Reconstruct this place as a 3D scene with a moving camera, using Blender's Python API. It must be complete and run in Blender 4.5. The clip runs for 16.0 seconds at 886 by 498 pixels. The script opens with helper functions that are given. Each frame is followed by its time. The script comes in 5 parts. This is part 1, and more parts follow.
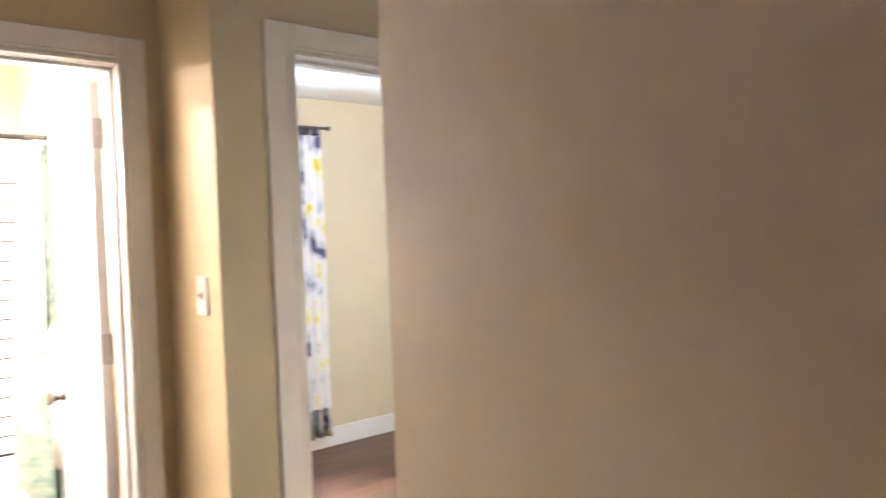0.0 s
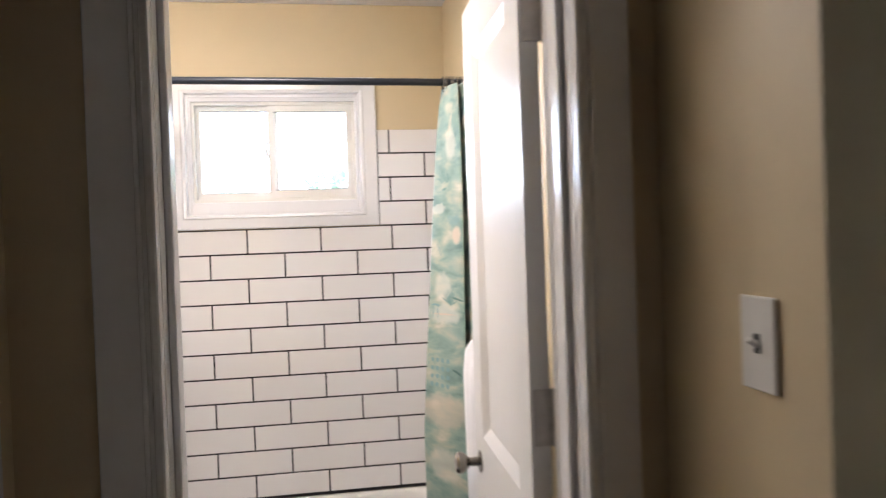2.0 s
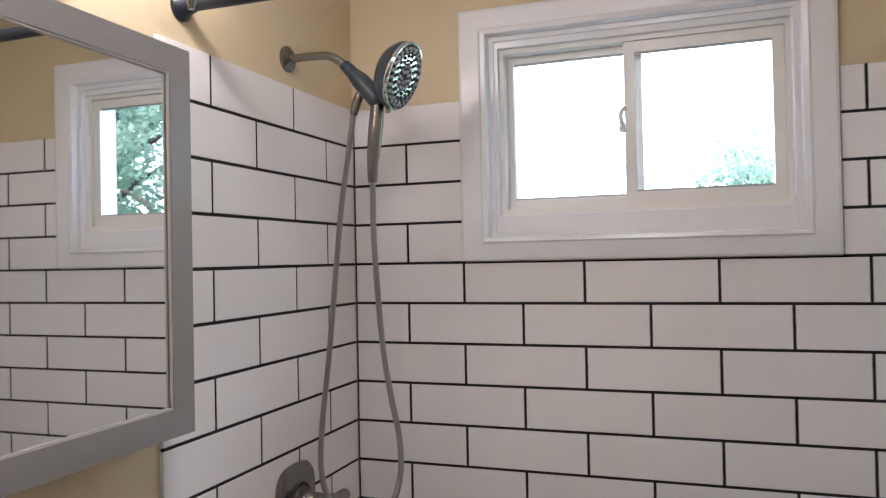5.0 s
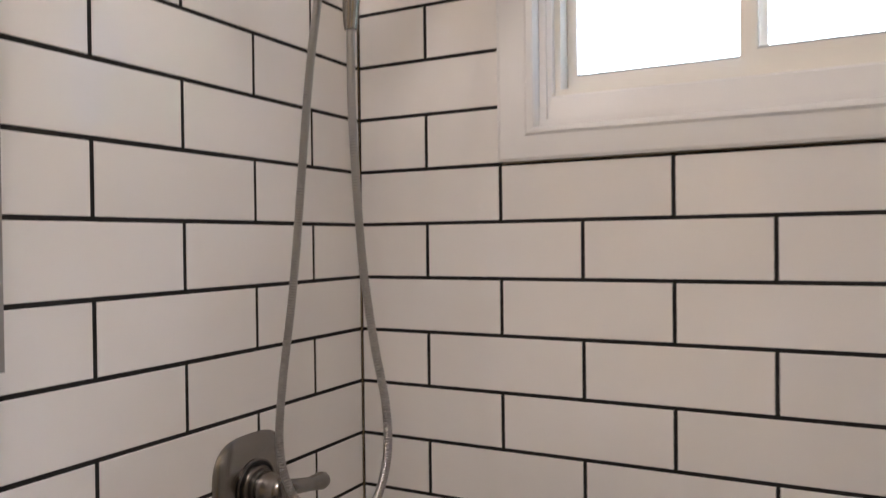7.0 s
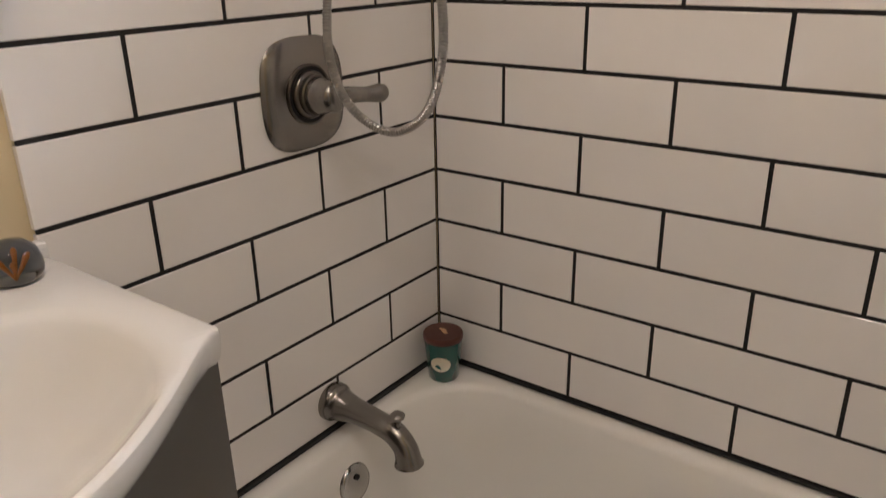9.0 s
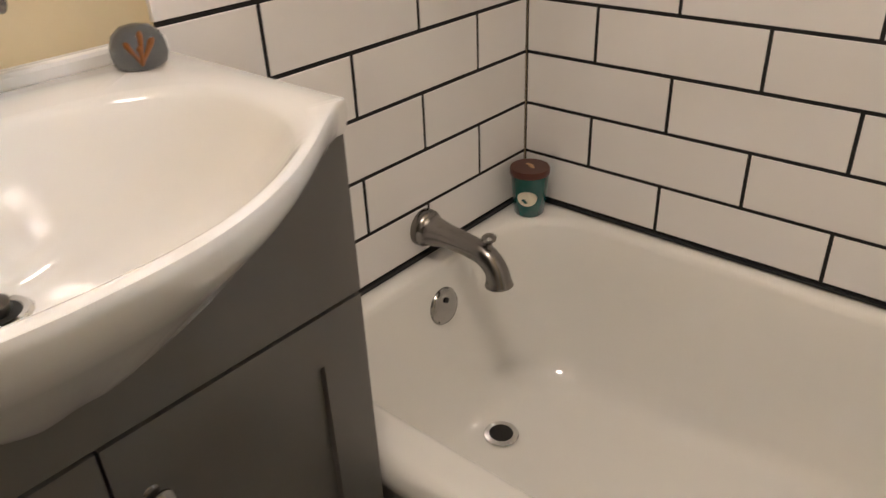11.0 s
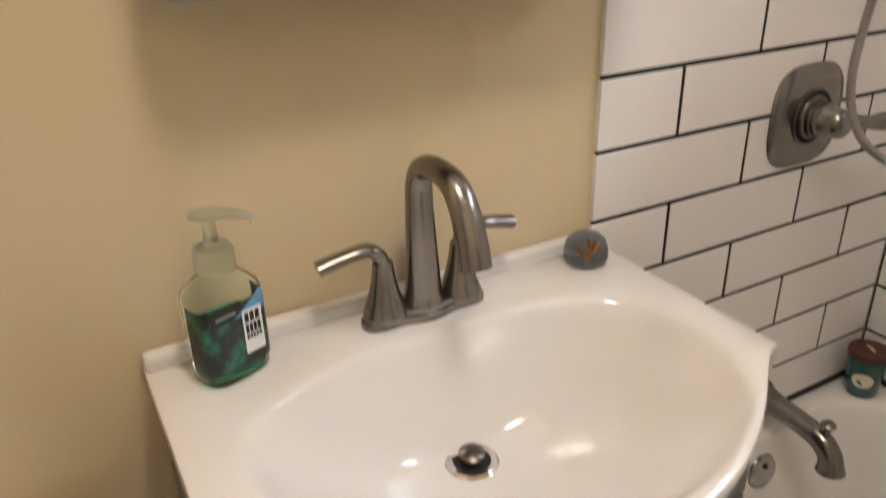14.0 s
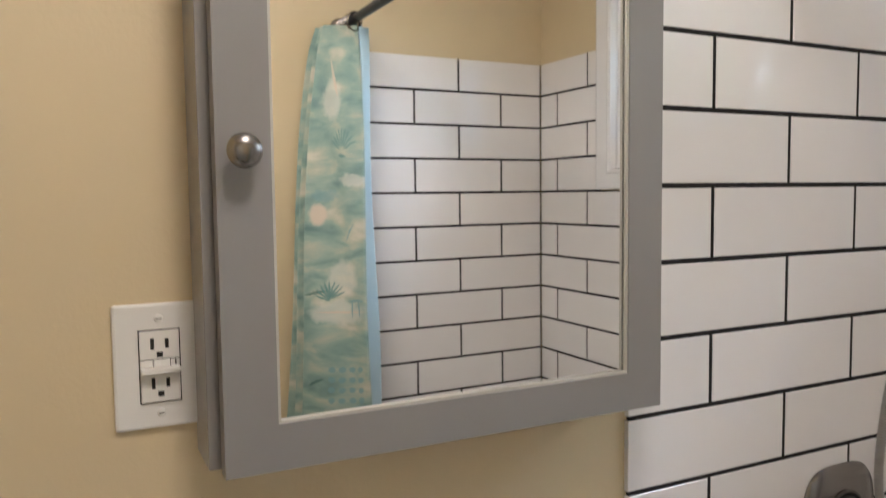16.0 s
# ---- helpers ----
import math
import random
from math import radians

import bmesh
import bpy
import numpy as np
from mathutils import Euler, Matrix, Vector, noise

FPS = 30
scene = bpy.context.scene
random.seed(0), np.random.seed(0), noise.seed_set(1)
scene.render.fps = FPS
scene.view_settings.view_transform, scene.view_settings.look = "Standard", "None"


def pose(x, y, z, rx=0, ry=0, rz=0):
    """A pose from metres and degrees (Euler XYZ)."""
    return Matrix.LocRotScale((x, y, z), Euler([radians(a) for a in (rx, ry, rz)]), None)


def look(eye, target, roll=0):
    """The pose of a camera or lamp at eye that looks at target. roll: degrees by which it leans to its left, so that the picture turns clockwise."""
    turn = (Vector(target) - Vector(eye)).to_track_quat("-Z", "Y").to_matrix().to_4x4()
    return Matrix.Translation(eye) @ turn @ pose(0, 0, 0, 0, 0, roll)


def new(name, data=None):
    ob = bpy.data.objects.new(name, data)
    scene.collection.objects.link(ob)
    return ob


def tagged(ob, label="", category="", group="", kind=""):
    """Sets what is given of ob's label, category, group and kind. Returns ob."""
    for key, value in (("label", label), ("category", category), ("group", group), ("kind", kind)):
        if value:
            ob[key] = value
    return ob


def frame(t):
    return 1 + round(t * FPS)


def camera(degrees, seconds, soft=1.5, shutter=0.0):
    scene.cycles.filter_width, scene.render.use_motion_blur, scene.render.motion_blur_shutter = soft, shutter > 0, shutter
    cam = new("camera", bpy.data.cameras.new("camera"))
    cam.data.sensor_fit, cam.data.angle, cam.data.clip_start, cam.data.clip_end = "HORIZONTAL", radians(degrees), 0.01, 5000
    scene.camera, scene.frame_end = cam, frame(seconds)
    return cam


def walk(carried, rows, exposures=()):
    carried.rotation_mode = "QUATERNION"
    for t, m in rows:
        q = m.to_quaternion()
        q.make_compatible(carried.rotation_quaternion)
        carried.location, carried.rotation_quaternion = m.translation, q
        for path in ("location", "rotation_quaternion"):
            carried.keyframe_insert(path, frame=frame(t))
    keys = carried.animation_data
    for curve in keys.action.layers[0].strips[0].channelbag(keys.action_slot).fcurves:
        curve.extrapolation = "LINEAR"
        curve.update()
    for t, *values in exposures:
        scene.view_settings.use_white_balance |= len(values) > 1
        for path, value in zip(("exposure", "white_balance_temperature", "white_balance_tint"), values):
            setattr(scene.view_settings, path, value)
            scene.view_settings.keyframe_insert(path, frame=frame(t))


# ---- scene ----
cam = camera(60.97, 16.0, soft=1.2, shutter=0.4)
# seconds, x, y, z of the eye, yaw, pitch, roll
ROWS = [
    (0.0, 0.189, -4.588, 1.495, -41.15, -1.10, 2.21),
    (0.2, 0.248, -4.499, 1.492, -35.90, -1.13, 2.28),
    (0.5, 0.345, -4.284, 1.485, -27.98, -1.04, 2.50),
    (1.0, 0.439, -3.972, 1.478, -20.23, -0.77, 1.98),
    (1.5, 0.559, -3.638, 1.487, -14.84, -0.86, 2.10),
    (2.0, 0.590, -3.264, 1.482, -9.62, -0.84, 2.01),
    (2.5, 0.598, -2.900, 1.449, -5.15, 0.24, 2.23),
    (3.0, 0.655, -2.606, 1.485, -0.16, 0.08, 1.68),
    (3.5, 0.696, -2.308, 1.552, 7.53, -0.85, 1.78),
    (4.0, 0.669, -2.112, 1.587, 13.32, -0.24, 1.63),
    (6.5, 0.544, -1.416, 1.451, 24.45, 0.54, 0.63),
    (7.0, 0.545, -1.262, 1.409, 27.76, -0.65, 0.70),
    (7.5, 0.543, -1.179, 1.344, 33.74, -4.56, 0.74),
    (8.0, 0.540, -1.150, 1.284, 36.15, -12.42, 0.95),
    (8.5, 0.543, -1.141, 1.252, 36.35, -18.01, 1.01),
    (9.0, 0.553, -1.134, 1.216, 36.29, -21.78, 1.03),
    (11.5, 0.528, -1.286, 1.120, 43.65, -31.49, 1.64),
    (12.0, 0.507, -1.372, 1.130, 48.46, -31.74, 1.29),
    (12.5, 0.496, -1.435, 1.158, 52.11, -32.08, 1.00),
    (13.0, 0.483, -1.448, 1.220, 56.20, -32.40, 0.85),
    (13.5, 0.472, -1.441, 1.287, 59.08, -30.46, 1.11),
    (14.0, 0.459, -1.424, 1.356, 60.79, -25.39, 1.34),
    (14.5, 0.451, -1.422, 1.425, 61.44, -17.56, 1.21),
    (15.0, 0.450, -1.416, 1.467, 62.28, -11.88, 1.06),
    (15.5, 0.459, -1.414, 1.496, 62.88, -7.67, 0.99),
    (16.0, 0.473, -1.424, 1.536, 63.55, -4.03, 0.70),
]
EXPOSURES = [(0.0, 4.25, 6100, 22), (0.3, 3.5, 5900, 22), (0.6, 2.7, 5800, 21), (1.0, 2.5, 5800, 21), (1.5, 2.15, 5500, 18), (2.0, 1.78, 5550, 17), (2.5, 1.5, 5300, 16), (3.0, 1.05, 5150, 15), (3.5, 0.65, 5300, 17), (4.2, 0.75, 5300, 18), (6.4, 0.75, 5600, 18), (7.0, 0.9, 5800, 18), (7.5, 0.75, 6100, 18), (8.5, 0.9, 6300, 17), (9.0, 1.03, 6200, 17), (11.5, 1.5, 6300, 15), (12.5, 1.52, 6350, 15), (13.5, 1.2, 6350, 15), (14.5, 1.35, 6000, 14), (16.0, 1.03, 5650, 13)]
walk(cam, [(t, pose(x, y, z, 90 + pitch, roll, yaw)) for t, x, y, z, yaw, pitch, roll in ROWS], EXPOSURES)

# ---- world and lights ----
world = bpy.data.worlds.new("sky")
scene.world = world
world.use_nodes = True
wn, wl = world.node_tree.nodes, world.node_tree.links
sky = wn.new("ShaderNodeTexSky")
sky.sky_type, sky.sun_disc, sky.sun_elevation, sky.sun_rotation = "NISHITA", False, radians(48), radians(150)
wn["Background"].inputs[1].default_value = 0.15
wl.new(sky.outputs[0], wn["Background"].inputs[0])
sun = new("sun", bpy.data.lights.new("sun", "SUN"))
sun.data.energy, sun.data.angle, sun.data.color = 5.0, radians(0.6), (1, 0.95, 0.86)
sun.matrix_world = look((2, -6, 8), (0, 0, 0))


def area_lamp(name, eye, target, w, h, power, color):
    l = new(name, bpy.data.lights.new(name, "AREA"))
    l.data.shape, l.data.size, l.data.size_y, l.data.energy, l.data.color = "RECTANGLE", w, h, power, color
    l.matrix_world = look(eye, target)
    return l


def point_lamp(name, at, radius, power, color):
    l = new(name, bpy.data.lights.new(name, "POINT"))
    l.data.shadow_soft_size, l.data.energy, l.data.color = radius, power, color
    l.location = at
    return l


for ly in (-0.805, -1.045, -1.285):
    point_lamp("vanity_bulb_light", (-0.2, ly, 2.125), 0.025, 0.6, (1.0, 0.85, 0.68))
ceiling_lamp = area_lamp("bathroom_ceiling_bulb", (0.40, -1.17, 2.365), (0.40, -1.17, 0), 0.30, 0.30, 4.2, (1.0, 0.84, 0.66))
ceiling_lamp.data.shape = "DISK"
area_lamp("bedroom_window_daylight", (2.3, 0.03, 1.35), (2.0, -2.5, 0.9), 0.85, 1.3, 3.8, (0.74, 0.87, 1.0))
point_lamp("bedroom_ceiling_bulb", (3.2, -1.19, 2.34), 0.06, 0.62, (1.0, 0.93, 0.84))

# ---- materials ----


def mat(name, color, rough=0.5, metal=0.0, spots=0.06, size=6.0, bump=0.0, bump_size=60.0, coat=0.0, per_piece=0.0, sheen=0.0):
    m = bpy.data.materials.new(name)
    m.use_nodes = True
    n, l = m.node_tree.nodes, m.node_tree.links
    b = n["Principled BSDF"]
    b.inputs["Roughness"].default_value, b.inputs["Metallic"].default_value = rough, metal
    b.inputs["Coat Weight"].default_value = coat
    b.inputs["Sheen Weight"].default_value = sheen
    tc = n.new("ShaderNodeTexCoord")
    big, fine = n.new("ShaderNodeTexNoise"), n.new("ShaderNodeTexNoise")
    big.inputs["Scale"].default_value, fine.inputs["Scale"].default_value = size, bump_size
    big.inputs["Detail"].default_value = 4
    fine.inputs["Detail"].default_value = 3
    for q in (big, fine):
        l.new(tc.outputs["Object"], q.inputs["Vector"])
    mix = n.new("ShaderNodeMix")
    mix.data_type = "RGBA"
    mix.inputs[6].default_value = (*[c * (1 - spots) for c in color], 1)
    mix.inputs[7].default_value = (*[min(1, c * (1 + spots)) for c in color], 1)
    l.new(big.outputs[0], mix.inputs[0])
    out = mix.outputs[2]
    if per_piece:
        info, hsv, mr = n.new("ShaderNodeObjectInfo"), n.new("ShaderNodeHueSaturation"), n.new("ShaderNodeMapRange")
        mr.inputs[3].default_value, mr.inputs[4].default_value = 1 - per_piece, 1 + per_piece
        l.new(info.outputs["Random"], mr.inputs[0])
        l.new(mr.outputs[0], hsv.inputs["Value"])
        l.new(out, hsv.inputs["Color"])
        out = hsv.outputs[0]
    l.new(out, b.inputs["Base Color"])
    rr = n.new("ShaderNodeMapRange")
    rr.inputs[3].default_value, rr.inputs[4].default_value = max(0.02, rough * 0.85), min(1, rough * 1.15)
    l.new(fine.outputs[0], rr.inputs[0])
    l.new(rr.outputs[0], b.inputs["Roughness"])
    if bump:
        bp = n.new("ShaderNodeBump")
        bp.inputs["Strength"].default_value, bp.inputs["Distance"].default_value = bump, 0.002
        l.new(fine.outputs[0], bp.inputs["Height"])
        l.new(bp.outputs[0], b.inputs["Normal"])
    return m


def glass_mat(name, color=(1, 1, 1), rough=0.0, ior=1.45):
    m = bpy.data.materials.new(name)
    m.use_nodes = True
    b = m.node_tree.nodes["Principled BSDF"]
    b.inputs["Base Color"].default_value = (*color, 1)
    b.inputs["Roughness"].default_value, b.inputs["IOR"].default_value, b.inputs["Transmission Weight"].default_value = rough, ior, 1
    return m


def glow_mat(name, color, strength):
    m = bpy.data.materials.new(name)
    m.use_nodes = True
    b = m.node_tree.nodes["Principled BSDF"]
    b.inputs["Base Color"].default_value = (*color, 1)
    b.inputs["Emission Color"].default_value = (*color, 1)
    b.inputs["Emission Strength"].default_value = strength
    return m


def brushed(name, color, rough=0.3):
    m = mat(name, color, rough, 1.0, 0.05, 9, 0.0, 9)
    return m


def wood_floor(name):
    m = bpy.data.materials.new(name)
    m.use_nodes = True
    n, l = m.node_tree.nodes, m.node_tree.links
    b = n["Principled BSDF"]
    tc, mp, no, cr = n.new("ShaderNodeTexCoord"), n.new("ShaderNodeMapping"), n.new("ShaderNodeTexNoise"), n.new("ShaderNodeValToRGB")
    mp.inputs["Scale"].default_value = (1.4, 26, 20)
    no.inputs["Scale"].default_value, no.inputs["Detail"].default_value = 2.2, 6
    l.new(tc.outputs["Object"], mp.inputs[0])
    l.new(mp.outputs[0], no.inputs["Vector"])
    l.new(no.outputs[0], cr.inputs[0])
    cr.color_ramp.elements[0].position, cr.color_ramp.elements[0].color = 0.3, (0.028, 0.012, 0.007, 1)
    cr.color_ramp.elements[1].position, cr.color_ramp.elements[1].color = 0.72, (0.12, 0.05, 0.025, 1)
    info, hsv, mr = n.new("ShaderNodeObjectInfo"), n.new("ShaderNodeHueSaturation"), n.new("ShaderNodeMapRange")
    mr.inputs[3].default_value, mr.inputs[4].default_value = 0.65, 1.35
    l.new(info.outputs["Random"], mr.inputs[0])
    l.new(mr.outputs[0], hsv.inputs["Value"])
    l.new(cr.outputs[0], hsv.inputs["Color"])
    l.new(hsv.outputs[0], b.inputs["Base Color"])
    b.inputs["Roughness"].default_value = 0.33
    return m


PLASTER = mat("cream_yellow_paint", (0.65, 0.54, 0.345), 0.55, 0, 0.04, 2.2, 0.14, 190)
GREEN_PLASTER = mat("pale_olive_paint", (0.60, 0.54, 0.405), 0.6, 0, 0.04, 2.2, 0.25, 190)
HALL_PLASTER = mat("tan_hall_paint", (0.64, 0.53, 0.365), 0.6, 0, 0.05, 1.8, 0.25, 190)
CEILING = mat("white_ceiling_paint", (0.80, 0.80, 0.81), 0.8, 0, 0.02, 2, 0.2, 120)
TRIM = mat("white_gloss_trim", (0.79, 0.79, 0.80), 0.24, 0, 0.03, 5, 0.05, 25)
DOOR_PAINT = mat("white_door_paint", (0.73, 0.72, 0.695), 0.36, 0, 0.03, 5, 0.05, 25)
TILE = mat("white_glazed_tile", (0.83, 0.81, 0.80), 0.045, 0, 0.02, 5, 0.07, 9, 0, 0.025)
GROUT = mat("charcoal_grout", (0.011, 0.0105, 0.011), 0.9, 0, 0.3, 60, 0.3, 300)
CAULK = mat("black_caulk", (0.012, 0.012, 0.012), 0.5, 0, 0.2, 40)
NICKEL = brushed("brushed_nickel", (0.26, 0.245, 0.228), 0.24)
CHROME = brushed("chrome", (0.72, 0.72, 0.72), 0.1)
HOSE = brushed("steel_hose", (0.40, 0.39, 0.38), 0.34)
DARK_PLASTIC = mat("charcoal_plastic", (0.035, 0.045, 0.055), 0.3, 0, 0.1, 20)
LIGHT_RUBBER = mat("grey_nozzle_rubber", (0.42, 0.43, 0.44), 0.5)
BLACK_ROD = mat("black_rod_enamel", (0.012, 0.016, 0.024), 0.35, 0, 0.15, 15)
PORCELAIN = mat("white_enamel", (0.80, 0.79, 0.76), 0.08, 0, 0.02, 4, 0.0, 20, 0.5)
TOP_MARBLE = mat("white_cultured_marble", (0.75, 0.74, 0.725), 0.08, 0, 0.03, 3, 0.0, 20, 0.4)
GREY_PAINT = mat("grey_cabinet_paint", (0.135, 0.131, 0.126), 0.33, 0, 0.05, 6, 0.06, 90)
MIRROR_GREY = mat("grey_mirror_frame_paint", (0.25, 0.24, 0.235), 0.33, 0, 0.04, 6, 0.06, 90)
# near-black for dark screws and for gaps whose shade is put into the colour
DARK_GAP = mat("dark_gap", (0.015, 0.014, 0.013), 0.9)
BLACK = mat("black_slot", (0.01, 0.01, 0.01), 0.6)
PLASTIC_WHITE = mat("white_wall_plate_plastic", (0.78, 0.77, 0.74), 0.3, 0, 0.02, 20)
VINYL = mat("ivory_vinyl_frame", (0.79, 0.775, 0.725), 0.35, 0, 0.03, 8, 0.05, 60)
TOWEL = mat("white_terry_towel", (0.82, 0.81, 0.80), 0.95, 0, 0.05, 40, 0.8, 420, 0, 0, 0.3)
MIRROR = brushed("mirror_silver", (0.93, 0.94, 0.94), 0.015)
PANE = glass_mat("window_glass", (0.97, 0.99, 1.0), 0.0, 1.0)
CLEAR = glass_mat("clear_shade_glass", (1, 1, 1), 0.02, 1.12)
BATH_FLOOR = mat("grey_floor_tile", (0.12, 0.115, 0.11), 0.3, 0, 0.15, 7, 0.1, 40, 0, 0.08)
WOOD = wood_floor("dark_stained_floorboard")
GUN = mat("grey_easel_metal", (0.10, 0.10, 0.11), 0.4, 0.6)


def tinted(m, ramp, scale, vec=(1, 1, 1), detail=4, rough=None):
    """Replace the base colour of m by a noise-driven ramp."""
    n, l = m.node_tree.nodes, m.node_tree.links
    tc, mp, no, cr = n.new("ShaderNodeTexCoord"), n.new("ShaderNodeMapping"), n.new("ShaderNodeTexNoise"), n.new("ShaderNodeValToRGB")
    mp.inputs["Scale"].default_value = vec
    no.inputs["Scale"].default_value, no.inputs["Detail"].default_value = scale, detail
    l.new(tc.outputs["Object"], mp.inputs[0])
    l.new(mp.outputs[0], no.inputs["Vector"])
    l.new(no.outputs[0], cr.inputs[0])
    e = cr.color_ramp.elements
    while len(e) < len(ramp):
        e.new(0.5)
    for el, (pos, c) in zip(e, ramp):
        el.position, el.color = pos, (*c, 1)
    l.new(cr.outputs[0], n["Principled BSDF"].inputs["Base Color"])
    return m


CURTAIN = mat("seaside_print_fabric", (0.4, 0.5, 0.45), 0.85, 0, 0.05, 8, 0.3, 300, 0, 0, 0.15)


def seaside_print(m):
    """Watercolour washes of sea green and cream with printed motifs, laid out in metres on the cloth's UV map."""
    n, l = m.node_tree.nodes, m.node_tree.links
    uv, wash, ramp = n.new("ShaderNodeUVMap"), n.new("ShaderNodeTexNoise"), n.new("ShaderNodeValToRGB")
    wash.inputs["Scale"].default_value, wash.inputs["Detail"].default_value, wash.inputs["Distortion"].default_value = 10.0, 8, 0.35
    mp = n.new("ShaderNodeMapping")
    mp.inputs["Scale"].default_value = (0.7, 1.7, 1)
    l.new(uv.outputs[0], mp.inputs[0])
    l.new(mp.outputs[0], wash.inputs["Vector"])
    l.new(wash.outputs[0], ramp.inputs[0])
    e = ramp.color_ramp.elements
    while len(e) < 5:
        e.new(0.5)
    for el, (p, c) in zip(e, [(0.30, (0.15, 0.25, 0.235)), (0.42, (0.24, 0.36, 0.32)), (0.52, (0.33, 0.43, 0.37)), (0.60, (0.46, 0.49, 0.39)), (0.70, (0.62, 0.60, 0.50))]):
        el.position, el.color = p, (*c, 1)
    col = ramp.outputs[0]
    warp = n.new("ShaderNodeTexNoise")
    warp.inputs["Scale"].default_value, warp.inputs["Detail"].default_value = 45, 3
    l.new(uv.outputs[0], warp.inputs["Vector"])
    warped = []
    for amount in (0.035, 0.008):
        add = n.new("ShaderNodeVectorMath")
        add.operation = "MULTIPLY_ADD"
        add.inputs[1].default_value = (amount, amount, 0)
        l.new(warp.outputs["Color"], add.inputs[0])
        l.new(uv.outputs[0], add.inputs[2])
        warped.append((add, amount / 2))
    for fine, cu, cz, ru, rz, turn, c in PRINTS:
        (add, off), depth = warped[fine], (0.50, 0.85)[fine]
        sc, ln, ms, mx = n.new("ShaderNodeMapping"), n.new("ShaderNodeVectorMath"), n.new("ShaderNodeMapRange"), n.new("ShaderNodeMix")
        sc.vector_type = "TEXTURE"
        sc.inputs["Location"].default_value = (cu + off, cz + off, 0)
        sc.inputs["Rotation"].default_value = (0, 0, radians(turn))
        sc.inputs["Scale"].default_value = (ru, rz, 1000)
        ln.operation = "LENGTH"
        l.new(add.outputs[0], sc.inputs[0])
        l.new(sc.outputs[0], ln.inputs[0])
        ms.inputs[1].default_value, ms.inputs[2].default_value, ms.inputs[3].default_value, ms.inputs[4].default_value = 0.75, 1.1, depth, 0.0
        l.new(ln.outputs["Value"], ms.inputs[0])
        mx.data_type = "RGBA"
        l.new(ms.outputs[0], mx.inputs[0])
        l.new(col, mx.inputs[6])
        mx.inputs[7].default_value = (*c, 1)
        col = mx.outputs[2]
    l.new(col, n["Principled BSDF"].inputs["Base Color"])


CREAM, PEACH, INK, SEA, TEAL_INK = (0.76, 0.74, 0.66), (0.66, 0.56, 0.45), (0.08, 0.17, 0.15), (0.20, 0.36, 0.39), (0.13, 0.27, 0.26)
# washes first, then fine strokes: (fine, u, z, half width, half height, turn, colour)
PRINTS = [(0, 0.085, 1.315, 0.052, 0.052, 0, CREAM), (0, 0.10, 1.225, 0.095, 0.034, 0, CREAM), (0, 0.17, 1.490, 0.030, 0.030, 0, PEACH), (0, 0.13, 1.80, 0.050, 0.055, 0, CREAM), (0, 0.10, 0.90, 0.13, 0.060, 0, PEACH),
          (0, 0.10, 0.72, 0.08, 0.06, 0, CREAM), (0, 0.30, 1.50, 0.05, 0.06, 0, CREAM), (0, 0.42, 1.20, 0.06, 0.07, 0, PEACH), (0, 0.15, 1.540, 0.05, 0.014, 0, SEA), (0, 0.04, 1.58, 0.05, 0.02, 0, CREAM),
          (1, 0.17, 1.490, 0.026, 0.030, 0, PEACH), (1, 0.12, 1.86, 0.007, 0.060, -24, PEACH), (1, 0.085, 1.225, 0.080, 0.003, 0, PEACH), (1, 0.04, 1.255, 0.030, 0.0035, 0, SEA), (1, 0.055, 1.232, 0.0035, 0.024, 4, SEA), (1, 0.028, 1.232, 0.003, 0.022, -3, SEA),
          (1, 0.170, 1.278, 0.040, 0.0035, -9, INK), (1, 0.165, 1.035, 0.030, 0.0050, -22, INK), (1, 0.055, 1.44, 0.003, 0.030, 35, SEA)]
PRINTS += [(1, 0.08 + 0.034 * math.cos(radians(a)), 1.655 + 0.044 * math.sin(radians(a)), 0.026, 0.0026, a, TEAL_INK) for a in range(30, 151, 15)]
PRINTS += [(1, 0.08, 1.648, 0.016, 0.005, 0, TEAL_INK)]
PRINTS += [(1, 0.125 + 0.024 * math.cos(radians(a)), 1.256 + 0.030 * math.sin(radians(a)), 0.026, 0.0030, a + 6, TEAL_INK) for a in range(15, 166, 17)]
PRINTS += [(1, 0.035 + 0.027 * i, 0.985 + 0.028 * j, 0.0095, 0.0085, 0, SEA) for i in range(4) for j in range(4)]
seaside_print(CURTAIN)
LINER = mat("pale_blue_liner", (0.42, 0.58, 0.66), 0.5, 0, 0.04, 5)
PRINT_CREAM = mat("cream_print", (0.70, 0.68, 0.55), 0.8, 0, 0.12, 30)
BED_CURTAIN = tinted(mat("floral_drape_fabric", (0.7, 0.7, 0.75), 0.8), [(0.36, (0.10, 0.10, 0.22)), (0.42, (0.50, 0.52, 0.62)), (0.50, (0.78, 0.78, 0.82)), (0.62, (0.80, 0.80, 0.80)), (0.68, (0.74, 0.66, 0.10))], 5.5, (1, 1, 1), 2)
LEAF = tinted(mat("tree_leaves", (0.09, 0.13, 0.04), 0.6), [(0.35, (0.22, 0.31, 0.24)), (0.55, (0.34, 0.43, 0.32)), (0.70, (0.50, 0.52, 0.32))], 1.6)
leaf_n, leaf_l = LEAF.node_tree.nodes, LEAF.node_tree.links
leaf_through, leaf_mix = leaf_n.new("ShaderNodeBsdfTranslucent"), leaf_n.new("ShaderNodeMixShader")
leaf_through.inputs[0].default_value = (0.46, 0.60, 0.44, 1)
leaf_mix.inputs[0].default_value = 0.5
